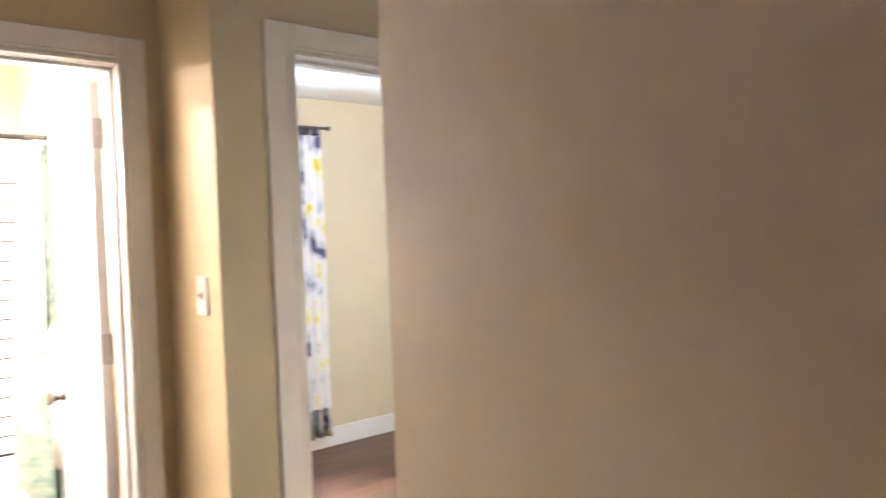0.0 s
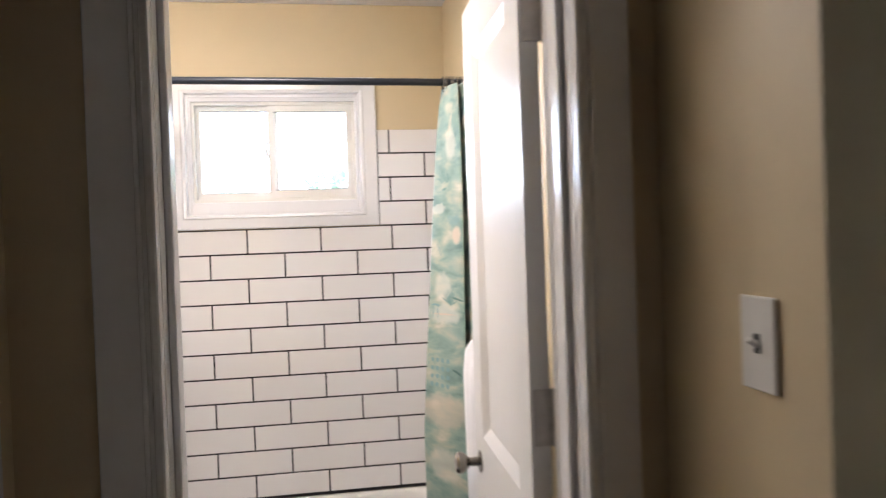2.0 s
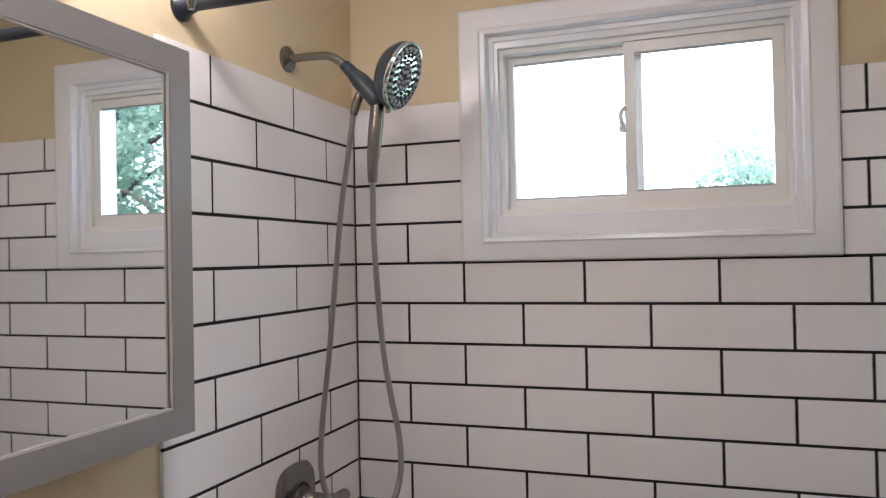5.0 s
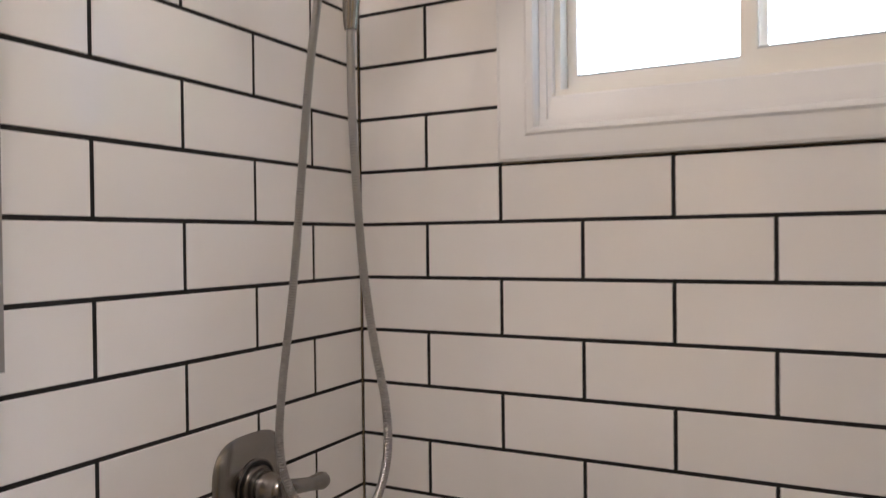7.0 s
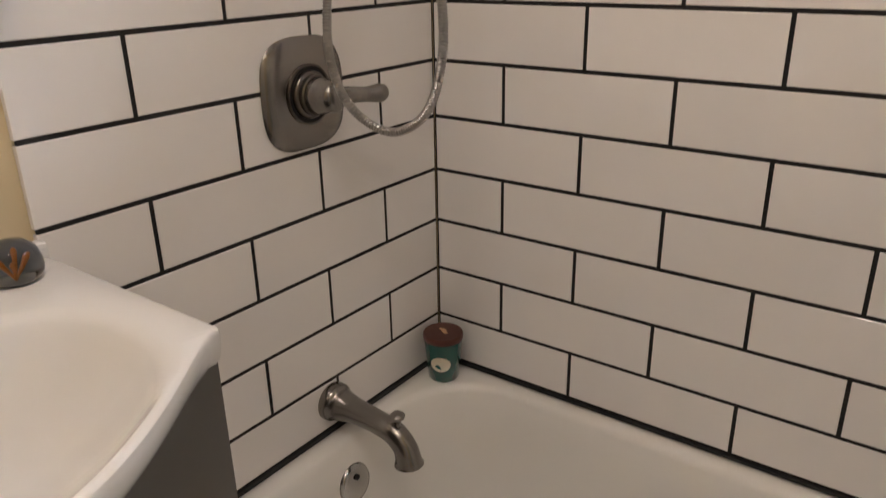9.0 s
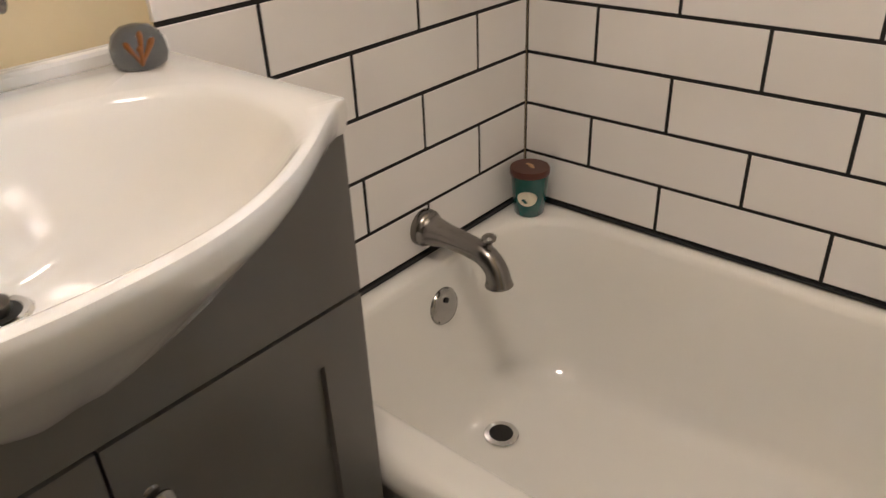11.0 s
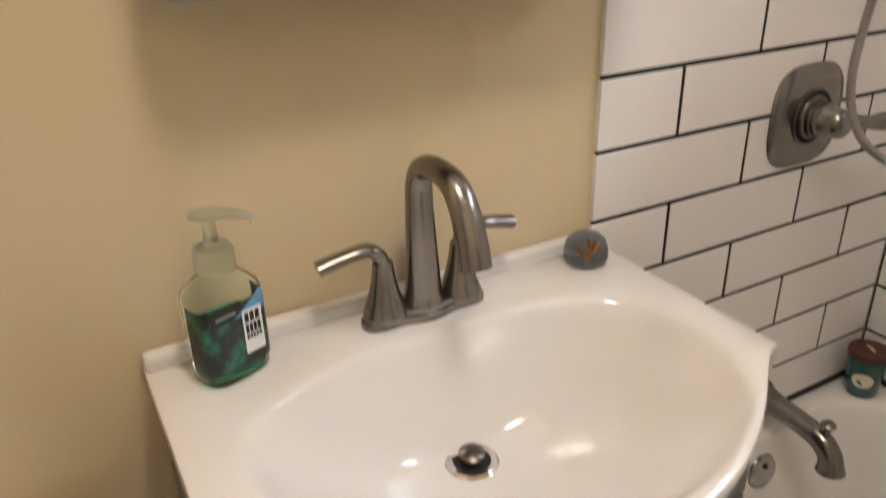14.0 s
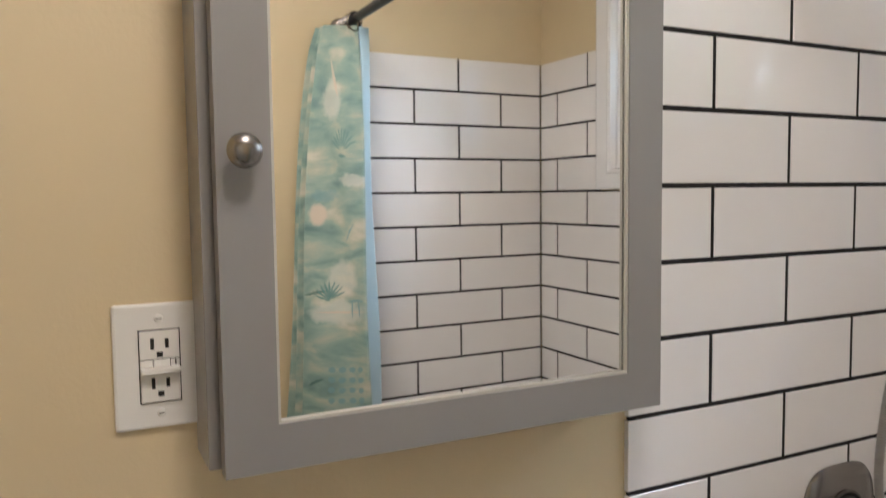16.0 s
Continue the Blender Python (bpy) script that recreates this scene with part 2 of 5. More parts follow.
leaf_l.new(leaf_n["Principled BSDF"].outputs[0], leaf_mix.inputs[1])
leaf_l.new(leaf_through.outputs[0], leaf_mix.inputs[2])
leaf_l.new(leaf_mix.outputs[0], leaf_n["Material Output"].inputs[0])
BARK = mat("tree_bark", (0.09, 0.07, 0.05), 0.9, 0, 0.3, 9, 0.6, 30)
GRASS = mat("lawn_grass", (0.06, 0.10, 0.03), 0.9, 0, 0.3, 3, 0.5, 60)
SIDING = mat("outer_wall_siding", (0.6, 0.58, 0.53), 0.7, 0, 0.06, 3)

# ---- mesh helpers ----


def part(name, bm, material, parent=None, label="", smooth=False):
    """Link a bmesh as one mesh object, under a parent if one is given."""
    me = bpy.data.meshes.new(name)
    bmesh.ops.recalc_face_normals(bm, faces=bm.faces)
    if smooth:
        for f in bm.faces:
            f.smooth = True
        for e in bm.edges:
            if len(e.link_faces) == 2 and e.calc_face_angle(0) > 0.7:
                e.smooth = False
    bm.to_mesh(me)
    bm.free()
    me.materials.append(material)
    ob = new(name, me)
    if parent:
        ob.parent = parent
    if label:
        ob["label"] = label
    return ob


def empty(name, label, category, group="", kind=""):
    return tagged(new(name), label, category, group, kind)


def box(x0, x1, y0, y1, z0, z1, bevel=0.0, seg=2, bm=None):
    b = bmesh.new()
    bmesh.ops.create_cube(b, size=1, matrix=Matrix.Translation(((x0 + x1) / 2, (y0 + y1) / 2, (z0 + z1) / 2)) @ Matrix.Diagonal((x1 - x0, y1 - y0, z1 - z0, 1)))
    if bevel:
        bmesh.ops.bevel(b, geom=b.edges[:], offset=bevel, segments=seg, affect="EDGES", profile=0.5)
    if bm is None:
        return b
    merge(bm, b)
    return bm


def merge(bm, other):
    me = bpy.data.meshes.new("scratch")
    other.to_mesh(me)
    other.free()
    bm.from_mesh(me)
    bpy.data.meshes.remove(me)
    return bm


def lathe(profile, m=None, seg=40, squash=None):
    """Turn (radius, height) pairs about z; m places it. squash: superellipse exponent for rounded-square shapes."""
    b = bmesh.new()
    rings = []
    for r, h in profile:
        if r < 1e-6:
            rings.append([b.verts.new((0, 0, h))])
            continue
        ring = []
        for i in range(seg):
            a = 2 * math.pi * i / seg
            k = 1.0
            if squash:
                k = (abs(math.cos(a)) ** squash + abs(math.sin(a)) ** squash) ** (-1 / squash)
            ring.append(b.verts.new((r * k * math.cos(a), r * k * math.sin(a), h)))
        rings.append(ring)
    for p, q in zip(rings, rings[1:]):
        if len(p) == 1 and len(q) == 1:
            continue
        for i in range(seg):
            j = (i + 1) % seg
            if len(p) == 1:
                b.faces.new((p[0], q[i], q[j]))
            elif len(q) == 1:
                b.faces.new((p[i], q[0], p[j]))
            else:
                b.faces.new((p[i], q[i], q[j], p[j]))
    if m is not None:
        b.transform(m)
    return b


def tube(points, radii, seg=14, smooth_steps=0, flat=1.0):
    """A round bar swept along points; radii is one number or one for each point."""
    pts = [Vector(p) for p in points]
    rad = [radii] * len(pts) if isinstance(radii, (int, float)) else list(radii)
    if smooth_steps:
        np_, nr = [], []
        ext = [pts[0] * 2 - pts[1]] + pts + [pts[-1] * 2 - pts[-2]]
        for i in range(len(pts) - 1):
            for s in range(smooth_steps):
                u = s / smooth_steps
                p0, p1, p2, p3 = ext[i:i + 4]
                np_.append(0.5 * (2 * p1 + (p2 - p0) * u + (2 * p0 - 5 * p1 + 4 * p2 - p3) * u * u + (3 * p1 - p0 - 3 * p2 + p3) * u ** 3))
                nr.append(rad[i] + (rad[i + 1] - rad[i]) * u)
        pts, rad = np_ + [pts[-1]], nr + [rad[-1]]
    b = bmesh.new()
    side, rings = None, []
    for i, p in enumerate(pts):
        d = (pts[min(i + 1, len(pts) - 1)] - pts[max(i - 1, 0)]).normalized()
        if side is None:
            side = d.cross(Vector((0, 0, 1)) if abs(d.z) < 0.9 else Vector((0, 1, 0))).normalized()
        side = (side - d * side.dot(d)).normalized()
        up = d.cross(side)
        rings.append([b.verts.new(p + rad[i] * (math.cos(a) * side + flat * math.sin(a) * up)) for a in (2 * math.pi * k / seg for k in range(seg))])
    for p, q in zip(rings, rings[1:]):
        for i in range(seg):
            b.faces.new((p[i], p[(i + 1) % seg], q[(i + 1) % seg], q[i]))
    b.faces.new(rings[0])
    b.faces.new(rings[-1][::-1])
    return b


def extrude_outline(outline, h0, h1, bevel=0.0, seg=3, m=None):
    """A plate from a flat outline in x, y between two heights, its top edge rounded."""
    b = bmesh.new()
    lo = [b.verts.new((x, y, h0)) for x, y in outline]
    hi = [b.verts.new((x, y, h1)) for x, y in outline]
    n = len(outline)
    b.faces.new(lo[::-1])
    top = b.faces.new(hi)
    for i in range(n):
        b.faces.new((lo[i], lo[(i + 1) % n], hi[(i + 1) % n], hi[i]))
    if bevel:
        bmesh.ops.bevel(b, geom=list(top.edges), offset=bevel, segments=seg, affect="EDGES", profile=0.5)
    if m is not None:
        b.transform(m)
    return b


def wall_panel(axis, at0, at1, u0, u1, z0, z1, holes=()):
    """A wall slab between at0 and at1 along axis, spanning u and z, with rectangular holes (u0, u1, z0, z1) cut through."""
    us = sorted({u0, u1, *[h[0] for h in holes], *[h[1] for h in holes]})
    zs = sorted({z0, z1, *[h[2] for h in holes], *[h[3] for h in holes]})
    b = bmesh.new()

    def solid(i, k):
        if not (0 <= i < len(us) - 1 and 0 <= k < len(zs) - 1):
            return False
        cu, cz = (us[i] + us[i + 1]) / 2, (zs[k] + zs[k + 1]) / 2
        return not any(h[0] < cu < h[1] and h[2] < cz < h[3] for h in holes)

    def v(a, u, z):
        return b.verts.new((a, u, z) if axis == "x" else (u, a, z))

    for i in range(len(us) - 1):
        for k in range(len(zs) - 1):
            if not solid(i, k):
                continue
            a, c, d, e = us[i], us[i + 1], zs[k], zs[k + 1]
            for at in (at0, at1):
                b.faces.new((v(at, a, d), v(at, c, d), v(at, c, e), v(at, a, e)))
            for di, dk, p, q in ((-1, 0, (a, d), (a, e)), (1, 0, (c, d), (c, e)), (0, -1, (a, d), (c, d)), (0, 1, (a, e), (c, e))):
                if not solid(i + di, k + dk):
                    b.faces.new((v(at0, *p), v(at1, *p), v(at1, *q), v(at0, *q)))
    bmesh.ops.remove_doubles(b, verts=b.verts, dist=1e-5)
    return b


def structure(name, bm, material, label, category):
    return tagged(part(name, bm, material), label, category, "", "structure")


# ---- rooms ----
P, H, TUB, WEST, EAST = 0.3065, 0.1042, 0.40, -0.306, 1.165
TOP = 2.50
SOUTH, HALL = -2.04, -2.16
DOOR0, DOOR1, HEAD = 0.376, 0.985, 2.06
BED_WALL, HALL_EAST, HALL_WEST, NOOK = -2.545, 1.122, 0.175, -3.395
WIN = (0.072, 0.794, 1.607, 2.118)

# bathroom shell: the rough walls lie 10 mm behind the tile faces
wall_north = structure("wall_north", wall_panel("y", 0.010, 0.16, -0.45, EAST + 0.06, 0, TOP, [WIN]), PLASTER, "cream yellow painted plaster wall round the window", "wall")
wall_west = structure("wall_west", wall_panel("x", -0.45, WEST - 0.008, -2.10, 0.010, 0, TOP), PLASTER, "cream yellow painted plaster wall behind the vanity", "wall")
wall_east = structure("wall_east", wall_panel("x", EAST + 0.010, EAST + 0.06, SOUTH - 0.06, 0.010, 0, TOP), PLASTER, "cream yellow painted plaster wall behind the open door", "wall")
wall_east_outer = structure("wall_bedroom_west", wall_panel("x", EAST + 0.064, EAST + 0.10, HALL, 0.06, 0, TOP), GREEN_PLASTER, "pale olive painted bedroom wall", "wall")
wall_south = structure("wall_south", wall_panel("y", HALL + 0.062, SOUTH, -0.45, EAST + 0.06, 0, TOP, [(DOOR0 - 0.02, DOOR1 + 0.02, -0.1, HEAD + 0.02)]), PLASTER, "cream yellow painted wall with the bathroom doorway", "wall")
wall_hall_north = structure("wall_hall_north", wall_panel("y", HALL, HALL + 0.060, HALL_WEST - 0.1, HALL_EAST, 0, TOP, [(DOOR0 - 0.02, DOOR1 + 0.02, -0.1, HEAD + 0.02)]), HALL_PLASTER, "tan painted hall wall round the bathroom doorway", "wall")
wall_hall_east = structure("wall_hall_east", wall_panel("x", HALL_EAST, HALL_EAST + 0.10, BED_WALL, HALL - 0.002, 0, TOP), PLASTER, "cream painted hall wall with a light switch", "wall")
wall_bedroom_south = structure("wall_bedroom_south", wall_panel("y", BED_WALL, BED_WALL + 0.12, HALL_EAST + 0.102, 5.6, 0, TOP, [(1.364, 2.22, -0.1, HEAD + 0.02)]), GREEN_PLASTER, "pale olive painted wall with the bedroom doorway", "wall")
corner_strip = structure("wall_hall_corner", wall_panel("y", BED_WALL - 0.003, BED_WALL - 0.0005, HALL_EAST, HALL_EAST + 0.1015, 0, TOP), GREEN_PLASTER, "pale olive painted end of the hall wall", "wall")
wall_near = structure("wall_hall_near", wall_panel("x", 1.084, HALL_EAST + 0.12, -6.2, NOOK, 0, TOP), HALL_PLASTER, "tan painted hall wall with an outside corner", "wall")
wall_nook = structure("wall_passage_south", wall_panel("y", NOOK - 0.12, NOOK - 0.002, HALL_EAST + 0.122, 5.6, 0, TOP), HALL_PLASTER, "tan painted passage wall", "wall")
wall_hall_west = structure("wall_hall_west", wall_panel("x", HALL_WEST - 0.12, HALL_WEST, -6.2, HALL - 0.002, 0, TOP, [(-3.06, -2.30, -0.1, HEAD)]), HALL_PLASTER, "tan painted hall wall with a closet door", "wall")
wall_hall_south = structure("wall_hall_south", wall_panel("y", -6.3, -6.202, HALL_WEST - 0.12, HALL_EAST + 0.12, 0, TOP), HALL_PLASTER, "tan painted wall at the end of the hall", "wall")
wall_passage_east = structure("wall_passage_east", wall_panel("x", 5.602, 5.7, NOOK - 0.12, 0.18, 0, TOP), GREEN_PLASTER, "pale olive painted far bedroom wall", "wall")
BW = (1.88, 2.78, 0.75, 2.05)
wall_bedroom_north = structure("wall_bedroom_north", wall_panel("y", 0.062, 0.18, EAST + 0.064, 5.60, 0, TOP, [BW]), GREEN_PLASTER, "pale olive painted bedroom wall with a window", "wall")
closet_back = structure("wall_closet", wall_panel("x", HALL_WEST - 0.75, HALL_WEST - 0.7, -3.2, HALL, 0, TOP), HALL_PLASTER, "plain closet wall", "wall")

ceiling = structure("ceiling", box(-0.45, 5.7, -6.3, 0.18, TOP + 0.002, TOP + 0.12), CEILING, "flat white painted ceiling", "ceiling")
floor = structure("floor", box(-0.6, 5.7, -6.3, 0.18, -0.12, -0.012), DARK_GAP, "dark stained narrow wooden floorboards", "floor")
bath_floor = structure("bathroom_floor", box(-0.306, EAST + 0.008, SOUTH - 0.06, 0.008, -0.011, -0.006), GROUT, "grey square floor tiles", "floor")


# ---- window ----
def window_unit():
    w = tagged(new("window_1"), "white cased sliding bathroom window with two panes", "window", "", "structure")
    x0, x1, z0, z1 = 0.0, 0.866, 1.549, 2.184
    iw = (0.074, 0.792, 1.609, 2.116)

    def mitred(name, a, b, y_out, y_in, y_back, mt, plain=False):
        """Four mitred boards between rectangle a (outer) and b (inner)."""
        co = [(a[0], a[2]), (a[1], a[2]), (a[1], a[3]), (a[0], a[3])]
        ci = [(b[0], b[2]), (b[1], b[2]), (b[1], b[3]), (b[0], b[3])]
        for i in range(4):
            j = (i + 1) % 4
            bm = bmesh.new()
            steps = [(0.0, y_back), (0.0, y_out), (0.09, y_out - 0.003), (0.72, y_out - 0.003), (0.80, y_out - 0.007), (0.95, y_out - 0.004), (1.0, y_in), (1.0, y_back)]
            if plain:
                steps = [(0.0, y_back), (0.0, y_out), (0.94, y_out + 0.002), (1.0, y_in), (1.0, y_back)]
            ends = []
            for o, n in ((co[i], ci[i]), (co[j], ci[j])):
                ends.append([bm.verts.new((o[0] + (n[0] - o[0]) * u, y, o[1] + (n[1] - o[1]) * u)) for u, y in steps])
            for k in range(len(steps)):
                k2 = (k + 1) % len(steps)
                bm.faces.new((ends[0][k], ends[1][k], ends[1][k2], ends[0][k2]))
            bm.faces.new(ends[0])
            bm.faces.new(ends[1][::-1])
            part(name, bm, mt, w)

    mitred("casing_board", (x0, x1, z0, z1), iw, -0.010, 0.002, 0.0095, TRIM)
    # deep reveal boards
    d0, d1 = 0.0101, 0.15
    for b in (box(iw[0] - 0.001, iw[0] + 0.012, d0, d1, iw[2] + 0.012, iw[3] - 0.012), box(iw[1] - 0.012, iw[1] + 0.001, d0, d1, iw[2] + 0.012, iw[3] - 0.012),
              box(iw[0] - 0.001, iw[1] + 0.001, d0, d1, iw[3] - 0.012, iw[3] + 0.001), box(iw[0] - 0.001, iw[1] + 0.001, d0 - 0.004, d1, iw[2] - 0.001, iw[2] + 0.012)):
        part("reveal_board", b, TRIM, w)
    # sloping inner stop moulding
    mitred("stop_moulding", (iw[0] + 0.012, iw[1] - 0.012, iw[2] + 0.012, iw[3] - 0.012), (0.094, 0.776, 1.664, 2.088), 0.018, 0.022, 0.10, TRIM, True)
    fr = (0.094, 0.776, 1.664, 2.088)

    def sash(name, a, y0, y1, t, sill):
        s = part(name, wall_panel("y", y0, y1, a[0], a[1], a[2], a[3], [(a[0] + t, a[1] - t, a[2] + sill, a[3] - t)]), VINYL, w, "ivory vinyl sash")
        bm = box(a[0] + t - 0.002, a[1] - t + 0.002, (y0 + y1) / 2 - 0.002, (y0 + y1) / 2 + 0.002, a[2] + sill - 0.002, a[3] - t + 0.002)
        g = part("pane", bm, PANE, s, "clear glass pane")
        g.visible_shadow = False
        for za, zb in ((a[2] + sill, a[2] + sill + 0.005), (a[3] - t - 0.005, a[3] - t)):
            part("gasket", box(a[0] + t, a[1] - t, y0 + 0.004, y0 + 0.010, za, zb), LIGHT_RUBBER, s)
        return s

    part("window_frame", wall_panel("y", 0.035, 0.14, fr[0], fr[1], fr[2], fr[3], [(0.105, 0.765, 1.677, 2.076)]), VINYL, w, "ivory vinyl outer frame")
    sash("sash", (0.106, 0.445, 1.678, 2.075), 0.072, 0.095, 0.018, 0.026)
    s2 = sash("sash", (0.405, 0.764, 1.678, 2.075), 0.043, 0.067, 0.026, 0.032)
    part("latch", tube([(0.408, 0.044, 1.86), (0.400, 0.032, 1.875), (0.398, 0.030, 1.90), (0.406, 0.044, 1.915)], 0.006, 8, 4), VINYL, s2, "small window latch")
    part("latch_tab", box(0.392, 0.408, 0.030, 0.046, 1.855, 1.872, 0.003), VINYL, s2)


window_unit()


def casing(name, axis, face, out, u0, u1, z1, width=0.088, thick=0.018, label="white moulded door casing"):
    """Door casing boards with a back band and inner bead on the wall face; out is -1 or 1, the side into which they stand."""
    c = tagged(new(name), label, "door casing", "", "structure")

    def bx(ua, ub, za, zb, t0, t1, bev=0.003):
        lo, hi = sorted((face + out * t0, face + out * t1))
        return box(ua, ub, lo, hi, za, zb, bev) if axis == "y" else box(lo, hi, ua, ub, za, zb, bev)

    for ua, ub, inner in ((u0 - width, u0, 1), (u1, u1 + width, -1)):
        p = part("casing_leg", bx(ua, ub, 0, z1 + width, 0.0006, thick), TRIM, c)
        a = ub if inner > 0 else ua
        s = sorted((a, a - inner * 0.014))
        part("bead", bx(s[0], s[1], 0, z1 + 0.014, thick - 0.004, thick + 0.006, 0.004), TRIM, p)
        s = sorted((a - inner * 0.020, a - inner * 0.028))
        part("bead", bx(s[0], s[1], 0, z1 + 0.028, thick - 0.004, thick + 0.004, 0.003), TRIM, p)
    p = part("casing_head", bx(u0 + 0.0005, u1 - 0.0005, z1, z1 + width, 0.0006, thick), TRIM, c)
    part("bead", bx(u0, u1, z1, z1 + 0.014, thick - 0.004, thick + 0.006, 0.004), TRIM, p)
    part("bead", bx(u0, u1, z1 + 0.020, z1 + 0.028, thick - 0.004, thick + 0.004, 0.003), TRIM, p)
    return c


def jamb(name, u0, u1, z1, a0, a1, label):
    c = tagged(new(name), label, "door frame", "", "structure")
    for ua, ub in ((u0 - 0.018, u0), (u1, u1 + 0.018)):
        part("jamb_leg", box(ua, ub, a0, a1, 0, z1), TRIM, c)
    part("jamb_head", box(u0 - 0.018, u1 + 0.018, a0, a1, z1, z1 + 0.018), TRIM, c)
    m = a1 - 0.05
    for ua, ub in ((u0, u0 + 0.011), (u1 - 0.011, u1)):
        part("door_stop", box(ua, ub, m - 0.035, m, 0, z1 - 0.011, 0.003), TRIM, c)
    part("door_stop", box(u0, u1, m - 0.035, m, z1 - 0.011, z1, 0.003), TRIM, c)
    return c


jamb("door_frame_1", DOOR0, DOOR1, HEAD, HALL + 0.0005, SOUTH - 0.0005, "white painted bathroom door frame")
casing("trim_bathroom_door_hall", "y", HALL, -1, DOOR0, DOOR1, HEAD)
casing("trim_bathroom_door_inside", "y", SOUTH, 1, DOOR0, DOOR1, HEAD, 0.07)
jamb("door_frame_2", 1.384, 2.20, HEAD, BED_WALL + 0.0005, BED_WALL + 0.1195, "white painted bedroom door frame")
casing("trim_bedroom_door", "y", BED_WALL, -1, 1.384, 2.20, HEAD, 0.098)
casing("trim_closet_door", "x", HALL_WEST, 1, -3.04, -2.33, HEAD, 0.088)


def baseboard(name, b0, b1):
    c = tagged(part(name, b0, TRIM), "tall white painted baseboard with a moulded cap", "baseboard", "", "structure")
    part("cap", b1, TRIM, c)


baseboard("baseboard_bedroom_north", box(EAST + 0.104, 5.6, 0.046, 0.0615, 0, 0.115), box(EAST + 0.104, 5.6, 0.050, 0.0612, 0.115, 0.135, 0.004))
baseboard("baseboard_bedroom_east", box(5.585, 5.6015, -2.42, 0.045, 0, 0.115), box(5.589, 5.6012, -2.42, 0.045, 0.115, 0.135, 0.004))
baseboard("baseboard_hall", box(HALL_EAST - 0.018, HALL_EAST - 0.0005, BED_WALL, HALL - 0.02, 0, 0.115), box(HALL_EAST - 0.014, HALL_EAST - 0.0007, BED_WALL, HALL - 0.02, 0.115, 0.135, 0.004))


# ---- doors ----
HINGE = mat("worn_hinge_paint", (0.48, 0.46, 0.43), 0.35, 0.3, 0.25, 40)


def panel_door(name, width, height, label):
    """A two-panel door: hinge edge on x = 0, leaf along +x, thickness in y, both faces panelled."""
    d = empty(name, label, "door")
    t = 0.035
    holes = [(0.105, width - 0.105, 1.0, height - 0.115), (0.105, width - 0.105, 0.24, 0.86)]
    part("leaf_frame", wall_panel("y", -t / 2, t / 2, 0, width, 0.012, height, holes), DOOR_PAINT, d)
    for u0, u1, z0, z1 in holes:
        part("door_panel", box(u0 - 0.002, u1 + 0.002, -0.005, 0.005, z0 - 0.002, z1 + 0.002), DOOR_PAINT, d)
        for s in (-1, 1):
            bm = bmesh.new()
            y0, y1 = s * 0.0054, s * 0.0172
            o = [(u0, z0), (u1, z0), (u1, z1), (u0, z1)]
            q = [(u0 + 0.028, z0 + 0.028), (u1 - 0.028, z0 + 0.028), (u1 - 0.028, z1 - 0.028), (u0 + 0.028, z1 - 0.028)]
            for i in range(4):
                j = (i + 1) % 4
                v = [bm.verts.new(c) for c in ((o[i][0], y1, o[i][1]), (o[j][0], y1, o[j][1]), (q[j][0], y0, q[j][1]), (q[i][0], y0, q[i][1]), (o[i][0], y0, o[i][1]), (o[j][0], y0, o[j][1]))]
                bm.faces.new((v[0], v[1], v[2], v[3]))
                bm.faces.new((v[4], v[5], v[2], v[3]))
            part("panel_moulding", bm, DOOR_PAINT, d)
    for s in (-1, 1):
        k = part("knob", lathe([(0, 0), (0.026, 0), (0.027, 0.004), (0.012, 0.008), (0.010, 0.028), (0.018, 0.036), (0.026, 0.046), (0.027, 0.056), (0.022, 0.063), (0, 0.066)],
                               pose(width - 0.06, s * t / 2, 0.93, -90 * s)), NICKEL, d, "brushed nickel door knob", True)
    for z in (0.24, 1.16, 1.87):
        h = part("hinge", box(-0.003, 0.0, -t / 2 - 0.008, t / 2 - 0.006, z - 0.05, z + 0.05), HINGE, d, "worn painted butt hinge")
        part("hinge_pin", tube([(-0.002, -t / 2 - 0.010, z - 0.052), (-0.002, -t / 2 - 0.010, z + 0.052)], 0.006, 10), HINGE, h)
    return d


door = panel_door("bathroom_door", 0.592, 2.04, "white painted two-panel door standing open into the bathroom")
door.matrix_world = pose(0.9685, -1.990, 0, 0, 0, 87.8)
closet = panel_door("closet_door", 0.70, 2.04, "white painted closed closet door in the hall")
closet.matrix_world = pose(HALL_WEST - 0.05, -3.035, 0, 0, 0, 90)


# ---- bathtub ----
def rr_loop(x0, x1, y0, y1, r, z, n=10):
    pts = []
    for cx, cy, a0 in ((x1 - r, y1 - r, 0), (x0 + r, y1 - r, 90), (x0 + r, y0 + r, 180), (x1 - r, y0 + r, 270)):
        for i in range(n + 1):
            a = radians(a0 + 90 * i / n)
            pts.append((cx + r * math.cos(a), cy + r * math.sin(a), z))
    return pts


def loft(loops, cap_first=False, cap_last=True):
    b = bmesh.new()
    rings = [[b.verts.new(p) for p in lp] for lp in loops]
    n = len(rings[0])
    for p, q in zip(rings, rings[1:]):
        for i in range(n):
            b.faces.new((p[i], p[(i + 1) % n], q[(i + 1) % n], q[i]))
    if cap_first:
        b.faces.new(rings[0])
    if cap_last:
        b.faces.new(rings[-1])
    return b


OVERFLOW = brushed("worn_chrome", (0.42, 0.41, 0.40), 0.14)


